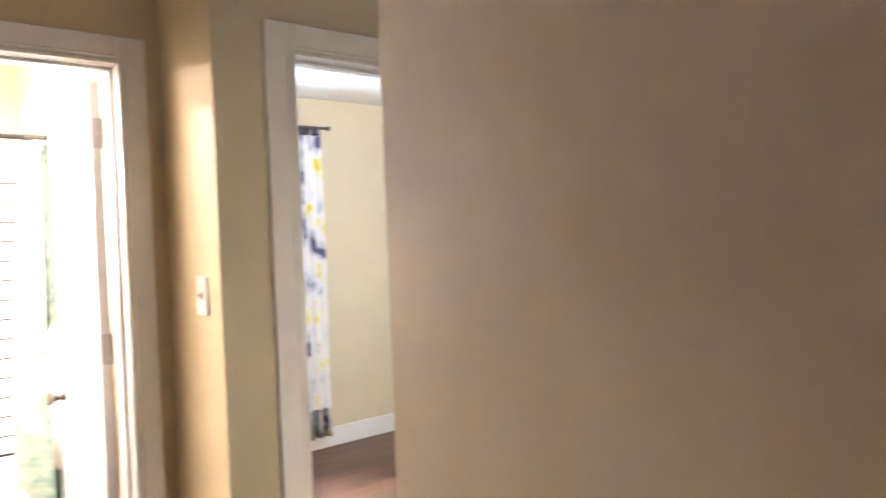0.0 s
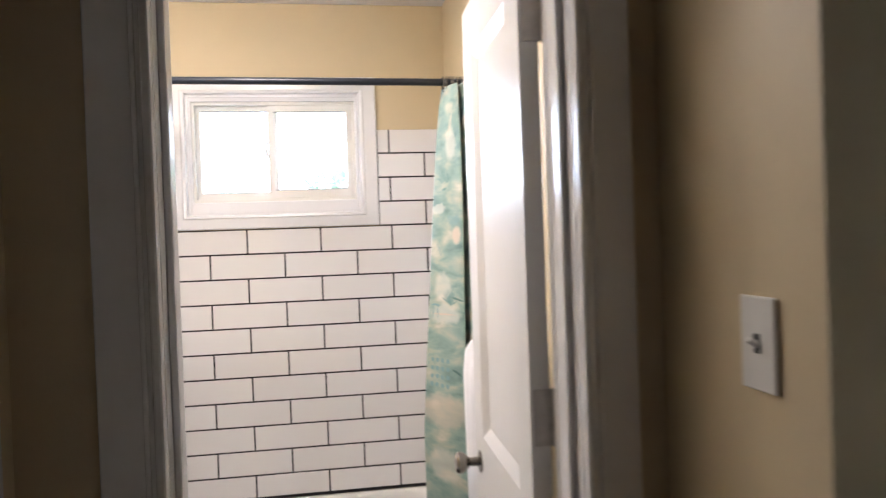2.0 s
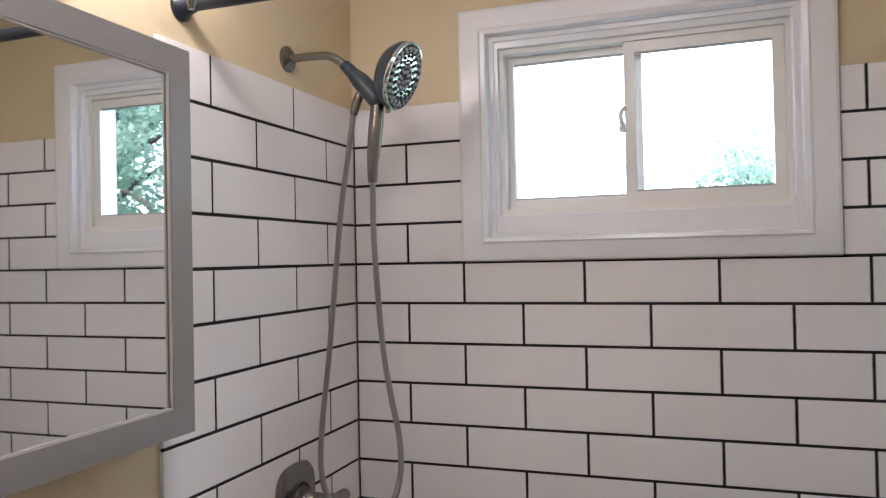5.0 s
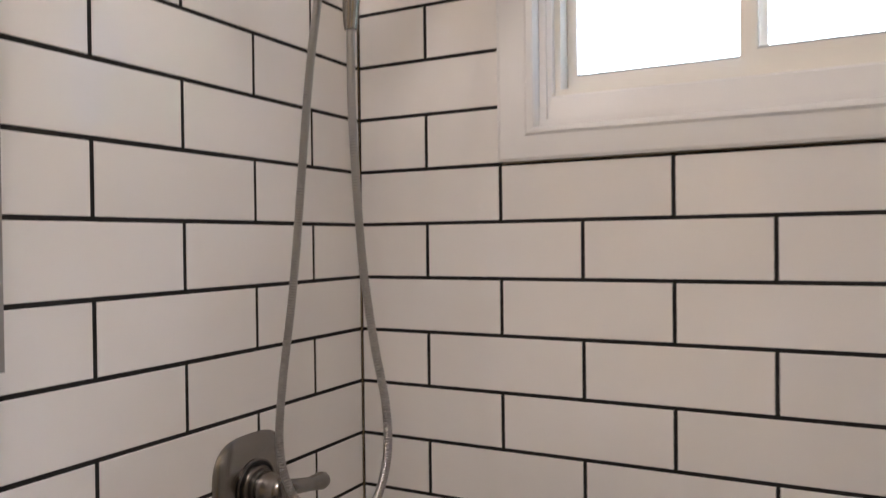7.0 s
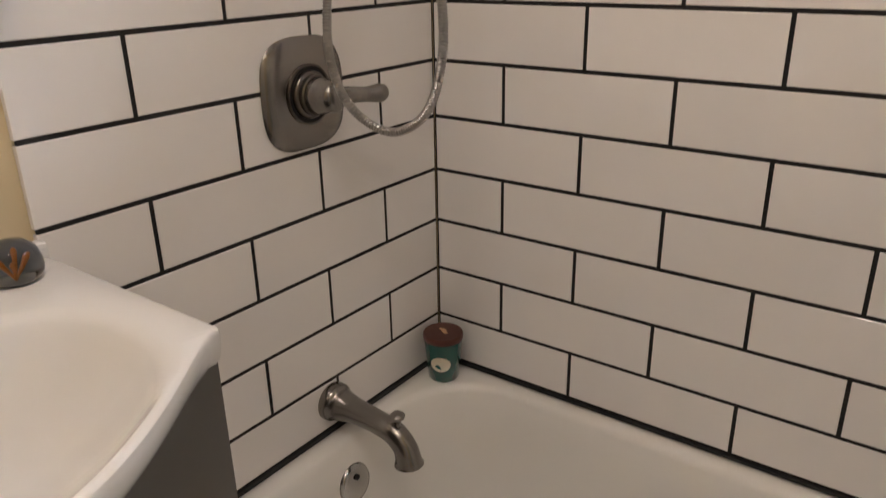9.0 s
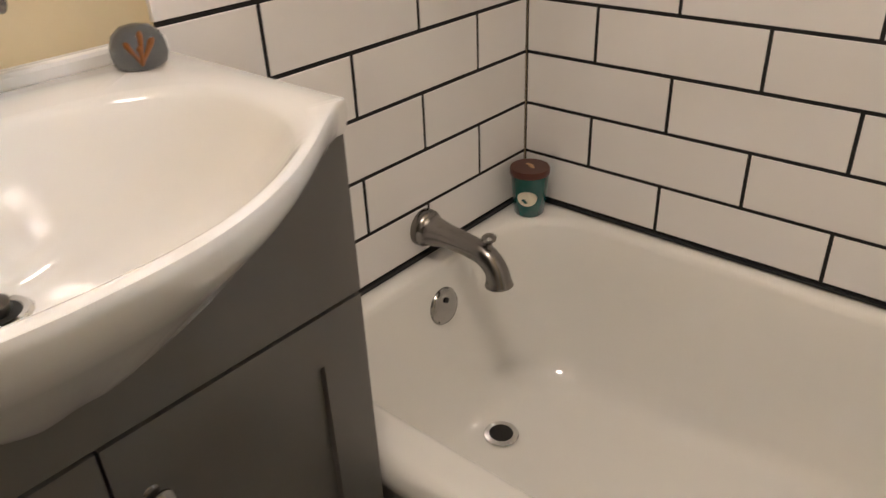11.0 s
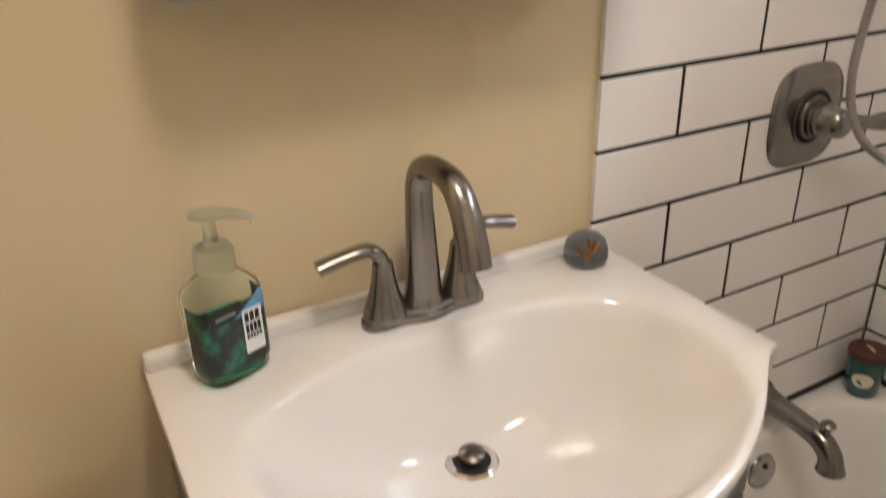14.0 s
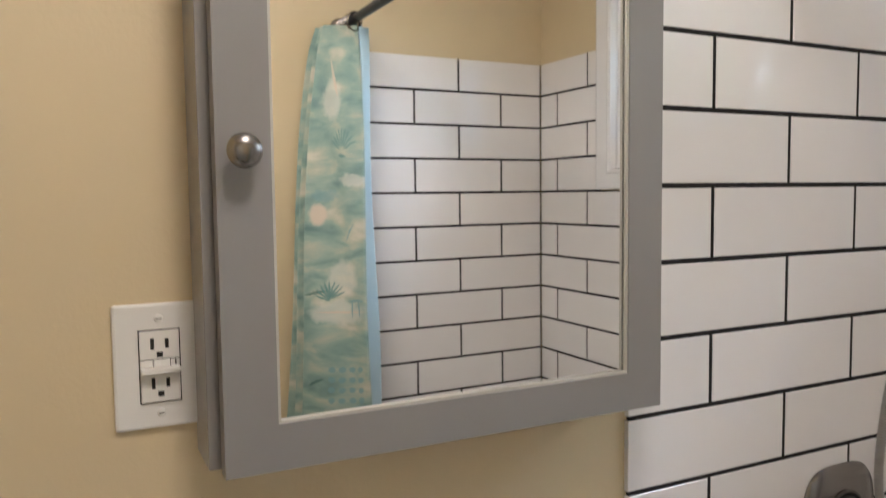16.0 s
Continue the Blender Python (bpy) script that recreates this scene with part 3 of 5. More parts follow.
def bathtub():
    t = empty("bathtub", "white enamelled alcove bathtub with a rounded rim", "bathtub")
    x0, x1, y0, y1 = WEST - 0.001, EAST + 0.001, -0.752, 0.001
    ins = [(0.0, 0.0, 0.030, 0.0, 0.004, 0.0), (0.0, 0.0, 0.024, 0.0, 0.004, 0.335), (0.0, 0.0, 0.016, 0.0, 0.004, 0.345), (0.0, 0.0, 0.003, 0.0, 0.004, 0.350), (0, 0, 0, 0, 0.004, 0.356), (0, 0, 0, 0, 0.004, 0.374), (0.0, 0, 0.004, 0, 0.006, 0.387), (0.0, 0, 0.012, 0, 0.012, 0.396), (0.01, 0.01, 0.024, 0.01, 0.03, 0.400),
           (0.040, 0.05, 0.066, 0.030, 0.14, 0.401), (0.046, 0.06, 0.076, 0.037, 0.145, 0.397), (0.050, 0.07, 0.083, 0.043, 0.15, 0.385), (0.058, 0.10, 0.094, 0.055, 0.15, 0.32),
           (0.072, 0.17, 0.106, 0.068, 0.15, 0.20), (0.092, 0.23, 0.122, 0.085, 0.15, 0.11), (0.118, 0.27, 0.145, 0.11, 0.14, 0.075), (0.15, 0.31, 0.175, 0.14, 0.12, 0.062), (0.21, 0.40, 0.24, 0.21, 0.08, 0.058)]
    loops = [rr_loop(x0 + a, x1 - b, y0 + c, y1 - d, r, z) for a, b, c, d, r, z in ins]
    part("tub_body", loft(loops), PORCELAIN, t, "", True)
    o = part("overflow_plate", lathe([(0, 0.009), (0.026, 0.0095), (0.034, 0.007), (0.0375, 0.002), (0.0375, -0.004)], pose(-0.2495, -0.342, 0.317, 0, 82)), OVERFLOW, t, "chrome overflow plate", True)
    for dz in (-0.016, 0.016):
        part("screw", lathe([(0, 0.002), (0.0055, 0.0015), (0.0055, 0)], pose(-0.2405, -0.342, 0.317 + dz, 0, 82), 12), DARK_GAP, o)
    dr = part("tub_drain", lathe([(0.021, -0.004), (0.024, 0.003), (0.033, 0.003), (0.035, 0.0)], pose(-0.118, -0.335, 0.0625)), CHROME, t, "chrome tub drain ring", True)
    part("drain_hole", lathe([(0, 0), (0.0235, 0.0)], pose(-0.118, -0.335, 0.0655)), BLACK, dr)
    return t


bathtub()
for nm, b in (("tub_caulk", box(WEST - 0.002, EAST, -0.0025, 0.005, TUB - 0.001, TUB + 0.0055)),):
    c = tagged(part(nm, b, CAULK), "black caulk seam round the tub rim", "caulk seam", "", "structure")
    part("seam", box(WEST - 0.004, WEST + 0.0035, -0.752, -0.004, TUB - 0.001, TUB + 0.0075), CAULK, c)
    part("seam", box(EAST - 0.0035, EAST + 0.004, -0.752, -0.004, TUB - 0.001, TUB + 0.0075), CAULK, c)


# ---- vanity ----
VY, VZ = -1.071, 0.895
ON_WEST = Matrix(((0, 0, 1, 0), (1, 0, 0, 0), (0, 1, 0, 0), (0, 0, 0, 1)))


def bow(d):
    """How far the basin front bows out at d from its middle, from 0 to 1."""
    return max(0.0, 1 - (abs(d) / 0.300) ** 2.4) ** 1.3


def front(d):
    """The straight front line under the bow, which runs slightly askew."""
    return 0.0245 - 0.0195 * d


def vanity_outline():
    pts = [(WEST - 0.004, -1.385), (0.022, -1.385), (0.030, -1.381)]
    for i in range(41):
        d = -0.298 + 0.596 * i / 40
        pts.append((front(d) + 0.129 * bow(d), VY + d))
    return pts + [(0.0185, -0.763), (0.012, -0.759), (WEST - 0.004, -0.759)]


def ray_to(outline, c, a):
    d = Vector((math.cos(a), math.sin(a)))
    best = None
    for i in range(len(outline)):
        p, q = Vector(outline[i]), Vector(outline[(i + 1) % len(outline)])
        e = q - p
        den = d.x * e.y - d.y * e.x
        if abs(den) < 1e-12:
            continue
        w = p - Vector(c)
        s = (w.x * e.y - w.y * e.x) / den
        u = (w.x * d.y - w.y * d.x) / den
        if s > 0 and -1e-6 <= u <= 1 + 1e-6 and (best is None or s < best):
            best = s
    return best


STOPPER = brushed("dark_stopper_metal", (0.16, 0.145, 0.13), 0.3)


def vanity():
    v = empty("vanity_cabinet", "grey painted two-door bathroom vanity cabinet", "vanity")
    y0, y1, xf = -1.377, -0.765, -0.006
    part("side_panel", box(WEST - 0.006, xf, y0, y0 + 0.016, 0.0, 0.862, 0.001), GREY_PAINT, v)
    part("side_panel", box(WEST - 0.006, xf, y1 - 0.016, y1, 0.0, 0.862, 0.001), GREY_PAINT, v)
    part("cabinet_back", box(WEST - 0.006, WEST + 0.004, y0 + 0.016, y1 - 0.016, 0.09, 0.70), GREY_PAINT, v)
    part("cabinet_floor", box(WEST + 0.004, xf, y0 + 0.016, y1 - 0.016, 0.09, 0.105), GREY_PAINT, v)
    part("toe_kick", box(xf - 0.06, xf - 0.045, y0 + 0.016, y1 - 0.016, 0.0, 0.09), GREY_PAINT, v)
    # near-black sheet added behind the doors as the shade inside the cabinet
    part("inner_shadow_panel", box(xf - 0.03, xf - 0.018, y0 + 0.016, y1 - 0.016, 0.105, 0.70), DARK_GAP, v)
    top = []
    for i in range(33):
        d = (y0 - VY) + (y1 - y0) * i / 32
        top.append((VY + d, 0.861 - 0.114 * bow(d)))
    ol = [(y0 + 0.0005, 0.679)] + [(min(max(a, y0 + 0.0005), y1 - 0.0005), b) for a, b in top] + [(y1 - 0.0005, 0.679)]
    part("apron_panel", extrude_outline(ol, xf - 0.010, xf + 0.018, 0, 2, ON_WEST), GREY_PAINT, v, "curved grey apron under the basin")
    for a, b, k in ((y0 + 0.001, VY - 0.002, 1), (VY + 0.002, y1 - 0.001, -1)):
        d = new("cabinet_door")
        d.parent = v
        st = 0.062
        bm = wall_panel("x", xf, xf + 0.018, a, b, 0.098, 0.674, [(a + st, b - st, 0.098 + st, 0.674 - st)])
        fr_ = part("door_frame", bm, GREY_PAINT, d)
        part("door_field", box(xf + 0.002, xf + 0.009, a + st - 0.002, b - st + 0.002, 0.096 + st, 0.676 - st), GREY_PAINT, d)
        ky = VY - 0.032 if k > 0 else VY + 0.032
        part("knob", lathe([(0, 0.0275), (0.007, 0.0268), (0.0118, 0.024), (0.0140, 0.020), (0.0132, 0.0165), (0.007, 0.0125), (0.0055, 0.008), (0.0058, 0.003), (0.0085, 0.0)], pose(xf + 0.018, ky, 0.600, 0, 90), 24), NICKEL, d, "brushed nickel round knob", True)
    # washbasin top
    t = empty("bathroom_sink", "glossy white integral washbasin top with a bowed front", "sink")
    out = vanity_outline()
    c = (-0.055, VY)
    angles = sorted({*[2 * math.pi * i / 120 - math.pi for i in range(120)], *[math.atan2(p[1] - c[1], p[0] - c[0]) for p in out]})
    rim = []
    for a in angles:
        co, si = math.cos(a), math.sin(a)
        hx = 0.193 if co > 0 else 0.150
        e = 2.15 if co > 0 else 2.9
        rim.append(1 / ((abs(co) / hx) ** e + (abs(si) / 0.262) ** e) ** (1 / e))
    edge = [ray_to(out, c, a) for a in angles]

    def ring(rs, z, shift=0.0):
        return [(c[0] + shift + r * math.cos(a), c[1] + r * math.sin(a), zz) for r, a, zz in zip(rs, angles, z if isinstance(z, list) else [z] * len(rs))]

    belly = []
    for r, a in zip(edge, angles):
        x = c[0] + r * math.cos(a)
        y = c[1] + r * math.sin(a)
        belly.append(max(0.0, min(1.0, (x - front(y - VY)) / 0.129)) if x > front(y - VY) + 0.0005 else 0.0)
    # underside, bowed skirt and crisp outer edge: (inset, inset by the bow, drop, drop by the bow)
    skirt = [(0.022, 0.135, 0.034, 0.150), (0.012, 0.100, 0.034, 0.109), (0.008, 0.070, 0.034, 0.072), (0.004, 0.038, 0.031, 0.041), (0.002, 0.014, 0.025, 0.020), (0.0005, 0.004, 0.017, 0.010), (0.0, 0.001, 0.010, 0.005), (0.0003, 0.0005, 0.0055, 0.003), (0.0016, 0.0005, 0.0018, 0.0022), (0.0050, 0.001, 0.0, 0.0015)]
    loops = [ring([r - i - ib * b for r, b in zip(edge, belly)], [VZ - d - db * b for b in belly]) for i, ib, d, db in skirt]
    loops += [
        ring([min(r * 1.05, q - 0.010) for r, q in zip(rim, edge)], [VZ - 0.0015 * b for b in belly]), ring([min(r, q - 0.013) for r, q in zip(rim, edge)], [VZ - 0.0025 - 0.001 * b for b in belly]),
        ring([min(r * 0.972, q - 0.018) for r, q in zip(rim, edge)], VZ - 0.0085), ring([r * 0.93 for r in rim], VZ - 0.022, -0.002), ring([r * 0.84 for r in rim], VZ - 0.050, -0.010), ring([r * 0.70 for r in rim], VZ - 0.082, -0.024),
        ring([r * 0.53 for r in rim], VZ - 0.116, -0.042), ring([r * 0.34 for r in rim], VZ - 0.137, -0.062), ring([r * 0.17 for r in rim], VZ - 0.146, -0.075), ring([0.019 for r in rim], VZ - 0.149, -0.080)]
    part("basin_top", loft(loops, False, True), TOP_MARBLE, t, "", True)
    part("back_lip", box(WEST - 0.004, WEST + 0.018, -1.384, -0.758, VZ - 0.004, VZ + 0.019, 0.006), TOP_MARBLE, t)
    dx = c[0] - 0.084
    part("drain_ring", lathe([(0.021, -0.006), (0.023, 0.001), (0.029, 0.0025), (0.033, -0.001)], pose(dx, VY + 0.004, VZ - 0.1465)), CHROME, t, "chrome drain ring", True)
    part("drain_hole", lathe([(0, 0), (0.0235, 0)], pose(dx, VY + 0.004, VZ - 0.1462)), BLACK, t)
    part("pop_up_stopper", lathe([(0, 0.012), (0.012, 0.0115), (0.0155, 0.009), (0.0155, 0.002), (0.012, -0.003)], pose(dx, VY + 0.004, VZ - 0.143, 3, 4)), STOPPER, t, "dark metal pop-up stopper", True)


vanity()


def basin_tap():
    t = empty("basin_faucet", "brushed nickel two-handle basin faucet with an arched spout", "faucet")
    bx, by, z = -0.252, -1.065, VZ
    def foot(gx, gy):
        """Plate outline pinched between the two handle feet."""
        pts = []
        for i in range(72):
            a = 2 * math.pi * i / 72
            u = math.copysign(abs(math.sin(a)) ** 0.75, math.sin(a))
            pts.append((bx + gx * math.copysign(abs(math.cos(a)) ** 0.75, math.cos(a)) * (0.86 + 0.14 * math.cos(2 * math.pi * u)), by + gy * u))
        return pts

    part("base_plate", extrude_outline(foot(0.0265, 0.0815), z, z + 0.010, 0.003), NICKEL, t, "", True)
    part("base_step", extrude_outline(foot(0.0240, 0.0785), z + 0.0095, z + 0.019, 0.006), NICKEL, t, "", True)
    arch = [(bx, by, z + 0.015), (bx, by, z + 0.032), (bx, by, z + 0.080), (bx - 0.002, by, z + 0.142), (bx + 0.001, by, z + 0.172), (bx + 0.015, by, z + 0.190), (bx + 0.048, by, z + 0.1945), (bx + 0.080, by, z + 0.188), (bx + 0.101, by, z + 0.166), (bx + 0.114, by, z + 0.136), (bx + 0.121, by, z + 0.110)]
    part("spout", tube(arch, [0.0235, 0.0190, 0.0160, 0.0138, 0.0132, 0.0128, 0.0126, 0.0128, 0.0136, 0.0146, 0.0150], 24, 6, 1.22), NICKEL, t, "", True)
    part("aerator", lathe([(0, 0), (0.0105, 0)], pose(bx + 0.1215, by, z + 0.1092, 180, -13)), BLACK, t)
    part("lift_rod", tube([(bx - 0.021, by, z + 0.016), (bx - 0.021, by, z + 0.050)], 0.0028, 10), NICKEL, t, "", True)
    for s in (-1, 1):
        y = by + s * 0.051
        h = part("handle_column", lathe([(0.0262, 0.010), (0.0262, 0.018), (0.0250, 0.0195), (0.0250, 0.022), (0.0228, 0.026), (0.0182, 0.042), (0.0148, 0.058), (0.0128, 0.070), (0.0118, 0.081), (0.0, 0.083)], pose(bx, y, z), 32), NICKEL, t, "", True)
        part("lever", tube([(bx, y, z + 0.064), (bx, y, z + 0.078), (bx, y + s * 0.005, z + 0.091), (bx - 0.001, y + s * 0.018, z + 0.0990), (bx - 0.002, y + s * 0.040, z + 0.0970), (bx - 0.004, y + s * 0.060, z + 0.0925), (bx - 0.005, y + s * 0.076, z + 0.0885)], [0.0128, 0.0124, 0.0120, 0.0112, 0.0112, 0.0118, 0.0126], 18, 5, 0.72), NICKEL, h, "", True)


basin_tap()


# ---- mirror cabinet and what hangs beside it ----
BEAD = mat("beige_bead_paint", (0.50, 0.48, 0.43), 0.4, 0, 0.05, 20)


def mirror_cabinet():
    c = empty("mirror_cabinet", "grey framed mirror cabinet hung on the wall above the basin", "mirror cabinet")
    y0, y1, z0, z1, xf = -1.305, -0.786, 1.278, 1.912, -0.220
    part("cabinet_body", box(WEST - 0.007, xf - 0.023, y0 - 0.011, y1 - 0.004, z0 + 0.003, z1 - 0.003, 0.001), MIRROR_GREY, c)
    d = part("mirror_door", wall_panel("x", xf - 0.020, xf, y0, y1, z0, z1, [(y0 + 0.050, y1 - 0.050, z0 + 0.045, z1 - 0.045)]), MIRROR_GREY, c, "grey painted mirror frame")
    glass = box(-0.0020, 0.0020, (y0 - y1) / 2 + 0.046, (y1 - y0) / 2 - 0.046, z0 + 0.041, z1 - 0.041)
    glass.transform(pose(xf - 0.0085, (y0 + y1) / 2, 0, 0, 0, 0.3))
    part("mirror_glass", glass, MIRROR, d, "clear silvered mirror")
    for a, b, e, f in ((y0 + 0.0495, y1 - 0.0495, z0 + 0.044, z0 + 0.048), (y0 + 0.0495, y1 - 0.0495, z1 - 0.048, z1 - 0.044), (y0 + 0.0495, y0 + 0.053, z0 + 0.048, z1 - 0.048), (y1 - 0.053, y1 - 0.0495, z0 + 0.048, z1 - 0.048)):
        part("inner_bead", box(xf - 0.0058, xf - 0.002, a, b, e, f), BEAD, d)
    part("door_back", box(xf - 0.0195, xf - 0.012, y0 + 0.04, y1 - 0.04, z0 + 0.04, z1 - 0.04), DARK_GAP, d)
    # near-black strip set back in the gap, standing in for its shade
    part("gap_shade_strip", box(xf - 0.0235, xf - 0.0195, y0 + 0.008, y1 - 0.008, z0 + 0.007, z1 - 0.007), DARK_GAP, c)
    part("knob", lathe([(0, 0.030), (0.009, 0.029), (0.0145, 0.025), (0.016, 0.020), (0.013, 0.014), (0.007, 0.010), (0.006, 0.003), (0.009, 0.0)], pose(xf, y0 + 0.022, 1.578, 0, 90), 24), NICKEL, d, "brushed nickel round knob", True)


mirror_cabinet()


def outlet(name, label, at, m, double=True):
    """A wall plate facing +z of its own, laid by m: plate, sockets, screws."""
    o = empty(name, label, "outlet")
    w, h = (0.0425, 0.0622)
    part("wall_plate", box(-w, w, -h, h, 0, 0.006, 0.003), PLASTIC_WHITE, o)
    face = part("receptacle", box(-0.0185, 0.0185, -0.0355, 0.0355, 0.006, 0.0085, 0.001), PLASTIC_WHITE, o)
    part("reveal_line", box(-0.0195, 0.0195, -0.0365, 0.0365, 0.0045, 0.0064), DARK_GAP, o)
    for cy in (-0.0195, 0.0195):
        for sx, sh in ((-0.0068, 0.0056), (0.0068, 0.0046)):
            part("slot", box(sx - 0.0017, sx + 0.0017, cy + 0.003 - sh, cy + 0.003 + sh, 0.0075, 0.0088), BLACK, face)
        part("slot", box(-0.0030, 0.0030, cy - 0.0105, cy - 0.0050, 0.0075, 0.0088, 0.0006), BLACK, face)
    for a, b, c, d in ((-0.0185, 0.0185, 0.0068, 0.0074), (-0.0185, 0.0185, -0.0056, -0.0050), (-0.0068, -0.0062, -0.0008, 0.0068), (0.0092, 0.0098, -0.0008, 0.0068), (0.0140, 0.0152, 0.0010, 0.0060)):
        part("joint_line", box(a, b, c, d, 0.0078, 0.0087), DARK_GAP, face)
    part("button", box(-0.0182, 0.0182, -0.0056, -0.0002, 0.0085, 0.0185, 0.0008), PLASTIC_WHITE, face)
    part("button", box(-0.0055, 0.0085, 0.0002, 0.0062, 0.0080, 0.0095, 0.0005), PLASTIC_WHITE, face)
    part("button", box(-0.0178, -0.0075, 0.0002, 0.0062, 0.0080, 0.0095, 0.0005), PLASTIC_WHITE, face)
    for sy in (-0.047, 0.047):
        s = part("screw", lathe([(0, 0.0020), (0.0034, 0.0014), (0.0044, 0)], pose(0, sy, 0.006), 14), PLASTIC_WHITE, o)
        part("screw_slot", box(-0.0026, 0.0026, sy - 0.0004, sy + 0.0004, 0.0074, 0.0081), DARK_GAP, s)
    o.matrix_world = m
    return o


outlet("wall_outlet", "white duplex safety outlet on the cream wall beside the mirror cabinet", None, Matrix.Translation((WEST - 0.0078, -1.3495, 1.3725)) @ ON_WEST)


def vanity_light():
    v = empty("vanity_light", "brushed nickel three-lamp wall light with glass shades, lit", "wall lamp")
    z = 2.005
    part("wall_plate", lathe([(0.064, 0), (0.064, 0.012), (0.056, 0.022), (0.03, 0.028), (0, 0.029)], pose(WEST - 0.0075, -1.045, z, 0, 90)), NICKEL, v, "", True)
    part("stem", tube([(WEST + 0.015, -1.045, z), (-0.205, -1.045, z)], 0.008, 14), NICKEL, v, "", True)
    part("crossbar", box(-0.208, -0.192, -1.295, -0.795, z - 0.008, z + 0.008, 0.002), NICKEL, v)
    for y in (-0.805, -1.045, -1.285):
        h = part("lamp_holder", lathe([(0, -0.030), (0.005, -0.030), (0.006, -0.022), (0.0075, -0.020), (0.0075, 0.040), (0.013, 0.044), (0.038, 0.046), (0.039, 0.050), (0.016, 0.053), (0.014, 0.075), (0, 0.075)], pose(-0.2, y, z), 28), NICKEL, v, "", True)
        s = part("glass_shade", lathe([(0.034, 0.0505), (0.036, 0.056), (0.036, 0.175), (0.034, 0.175), (0.034, 0.058), (0.030, 0.053)], pose(-0.2, y, z), 32), CLEAR, h, "clear glass cylinder shade", True)
        s.visible_shadow = False
        b = part("bulb", lathe([(0, 0.150), (0.012, 0.147), (0.022, 0.130), (0.024, 0.115), (0.018, 0.095), (0.011, 0.078)], pose(-0.2, y, z), 20), BULB, h, "glowing bulb", True)
        b.visible_shadow = False


BULB = glow_mat("lit_bulb", (1.0, 0.85, 0.68), 12)
vanity_light()


# ---- shower ----
def shower():
    s = empty("hand_shower", "chrome and charcoal shower head with a hand shower on its arm", "shower head")
    y = -0.322
    part("flange", lathe([(0.030, 0), (0.030, 0.006), (0.022, 0.013), (0.011, 0.016), (0.010, 0.02)], pose(WEST - 0.0078, y, 2.022, 0, 90), 28), NICKEL, s, "", True)
    part("shower_arm", tube([(WEST, y, 2.022), (-0.25, y, 2.022), (-0.205, y, 2.018), (-0.176, y, 2.002), (-0.158, y, 1.984)], 0.0095, 16, 6), NICKEL, s, "", True)
    part("swivel_nut", tube([(-0.166, y, 1.994), (-0.152, y, 1.980), (-0.140, y, 1.966)], [0.0125, 0.0145, 0.0140], 18), DARK_PLASTIC, s, "", True)
    part("holder_body", tube([(-0.142, y, 1.968), (-0.126, y, 1.952), (-0.104, y, 1.928), (-0.088, y, 1.908), (-0.082, y, 1.896)], [0.0165, 0.0205, 0.0215, 0.0205, 0.015], 20, 4), DARK_PLASTIC, s, "", True)
    # spray disc faces down the tub, tilted
    n = Vector((0.924, -0.03, -0.383)).normalized()
    at = Vector((-0.031, y, 1.956))
    m = Matrix.Translation(at) @ n.to_track_quat("Z", "Y").to_matrix().to_4x4()
    disc = part("spray_shell", lathe([(0, -0.050), (0.030, -0.047), (0.057, -0.032), (0.073, -0.011), (0.0755, 0.003), (0.071, 0.009)], m, 48), DARK_PLASTIC, s, "", True)
    part("chrome_rim", lathe([(0.0755, 0.003), (0.0765, 0.007), (0.0745, 0.011), (0.0705, 0.0115), (0.070, 0.009)], m, 48), CHROME, disc, "bright chrome rim", True)
    part("face_plate", lathe([(0, 0.0095), (0.0705, 0.0095)], m, 48), BLACK, disc, "black spray face", True)
    part("spray_ring", lathe([(0.030, 0.0094), (0.031, 0.0115), (0.050, 0.0115), (0.051, 0.0094)], m, 48), CHROME, disc, "chrome ring of the spray face", True)
    for nm, mt, lb, rings in (("pale_nozzles", LIGHT_RUBBER, "pale grey rubber nozzles", ((0.063, 26, 0.0040), (0.056, 20, 0.0034), (0.024, 11, 0.0040), (0.013, 6, 0.0042))), ("dark_nozzles", BLACK, "black rubber nozzles", ((0.046, 18, 0.0042), (0.036, 14, 0.0040)))):
        nz = bmesh.new()
        for rr, cnt, sz in rings:
            for k in range(cnt):
                a = 2 * math.pi * (k + 0.3 * rr * 100 % 1) / cnt
                merge(nz, lathe([(sz, 0.009), (sz * 0.9, 0.0138), (0, 0.0143)], m @ Matrix.Translation((rr * math.cos(a), rr * math.sin(a), 0)), 8))
        tagged(part(nm, nz, mt, disc, lb), kind="stuff")
    part("handset_handle", tube([(-0.086, y, 1.905), (-0.088, y, 1.885), (-0.092, y, 1.85), (-0.098, y, 1.795), (-0.102, y, 1.745), (-0.102, y, 1.727)], [0.014, 0.0150, 0.0165, 0.0150, 0.0115, 0.0095], 18, 5), NICKEL, s, "", True)
    part("spray_lever", tube([(-0.066, y - 0.012, 1.905), (-0.058, y - 0.016, 1.888), (-0.054, y - 0.018, 1.876)], [0.005, 0.0045, 0.006], 10), NICKEL, s, "", True)
    part("hose_nut", tube([(-0.122, y, 1.938), (-0.138, y, 1.905), (-0.146, y, 1.880)], [0.0085, 0.011, 0.0085], 14), NICKEL, s, "", True)
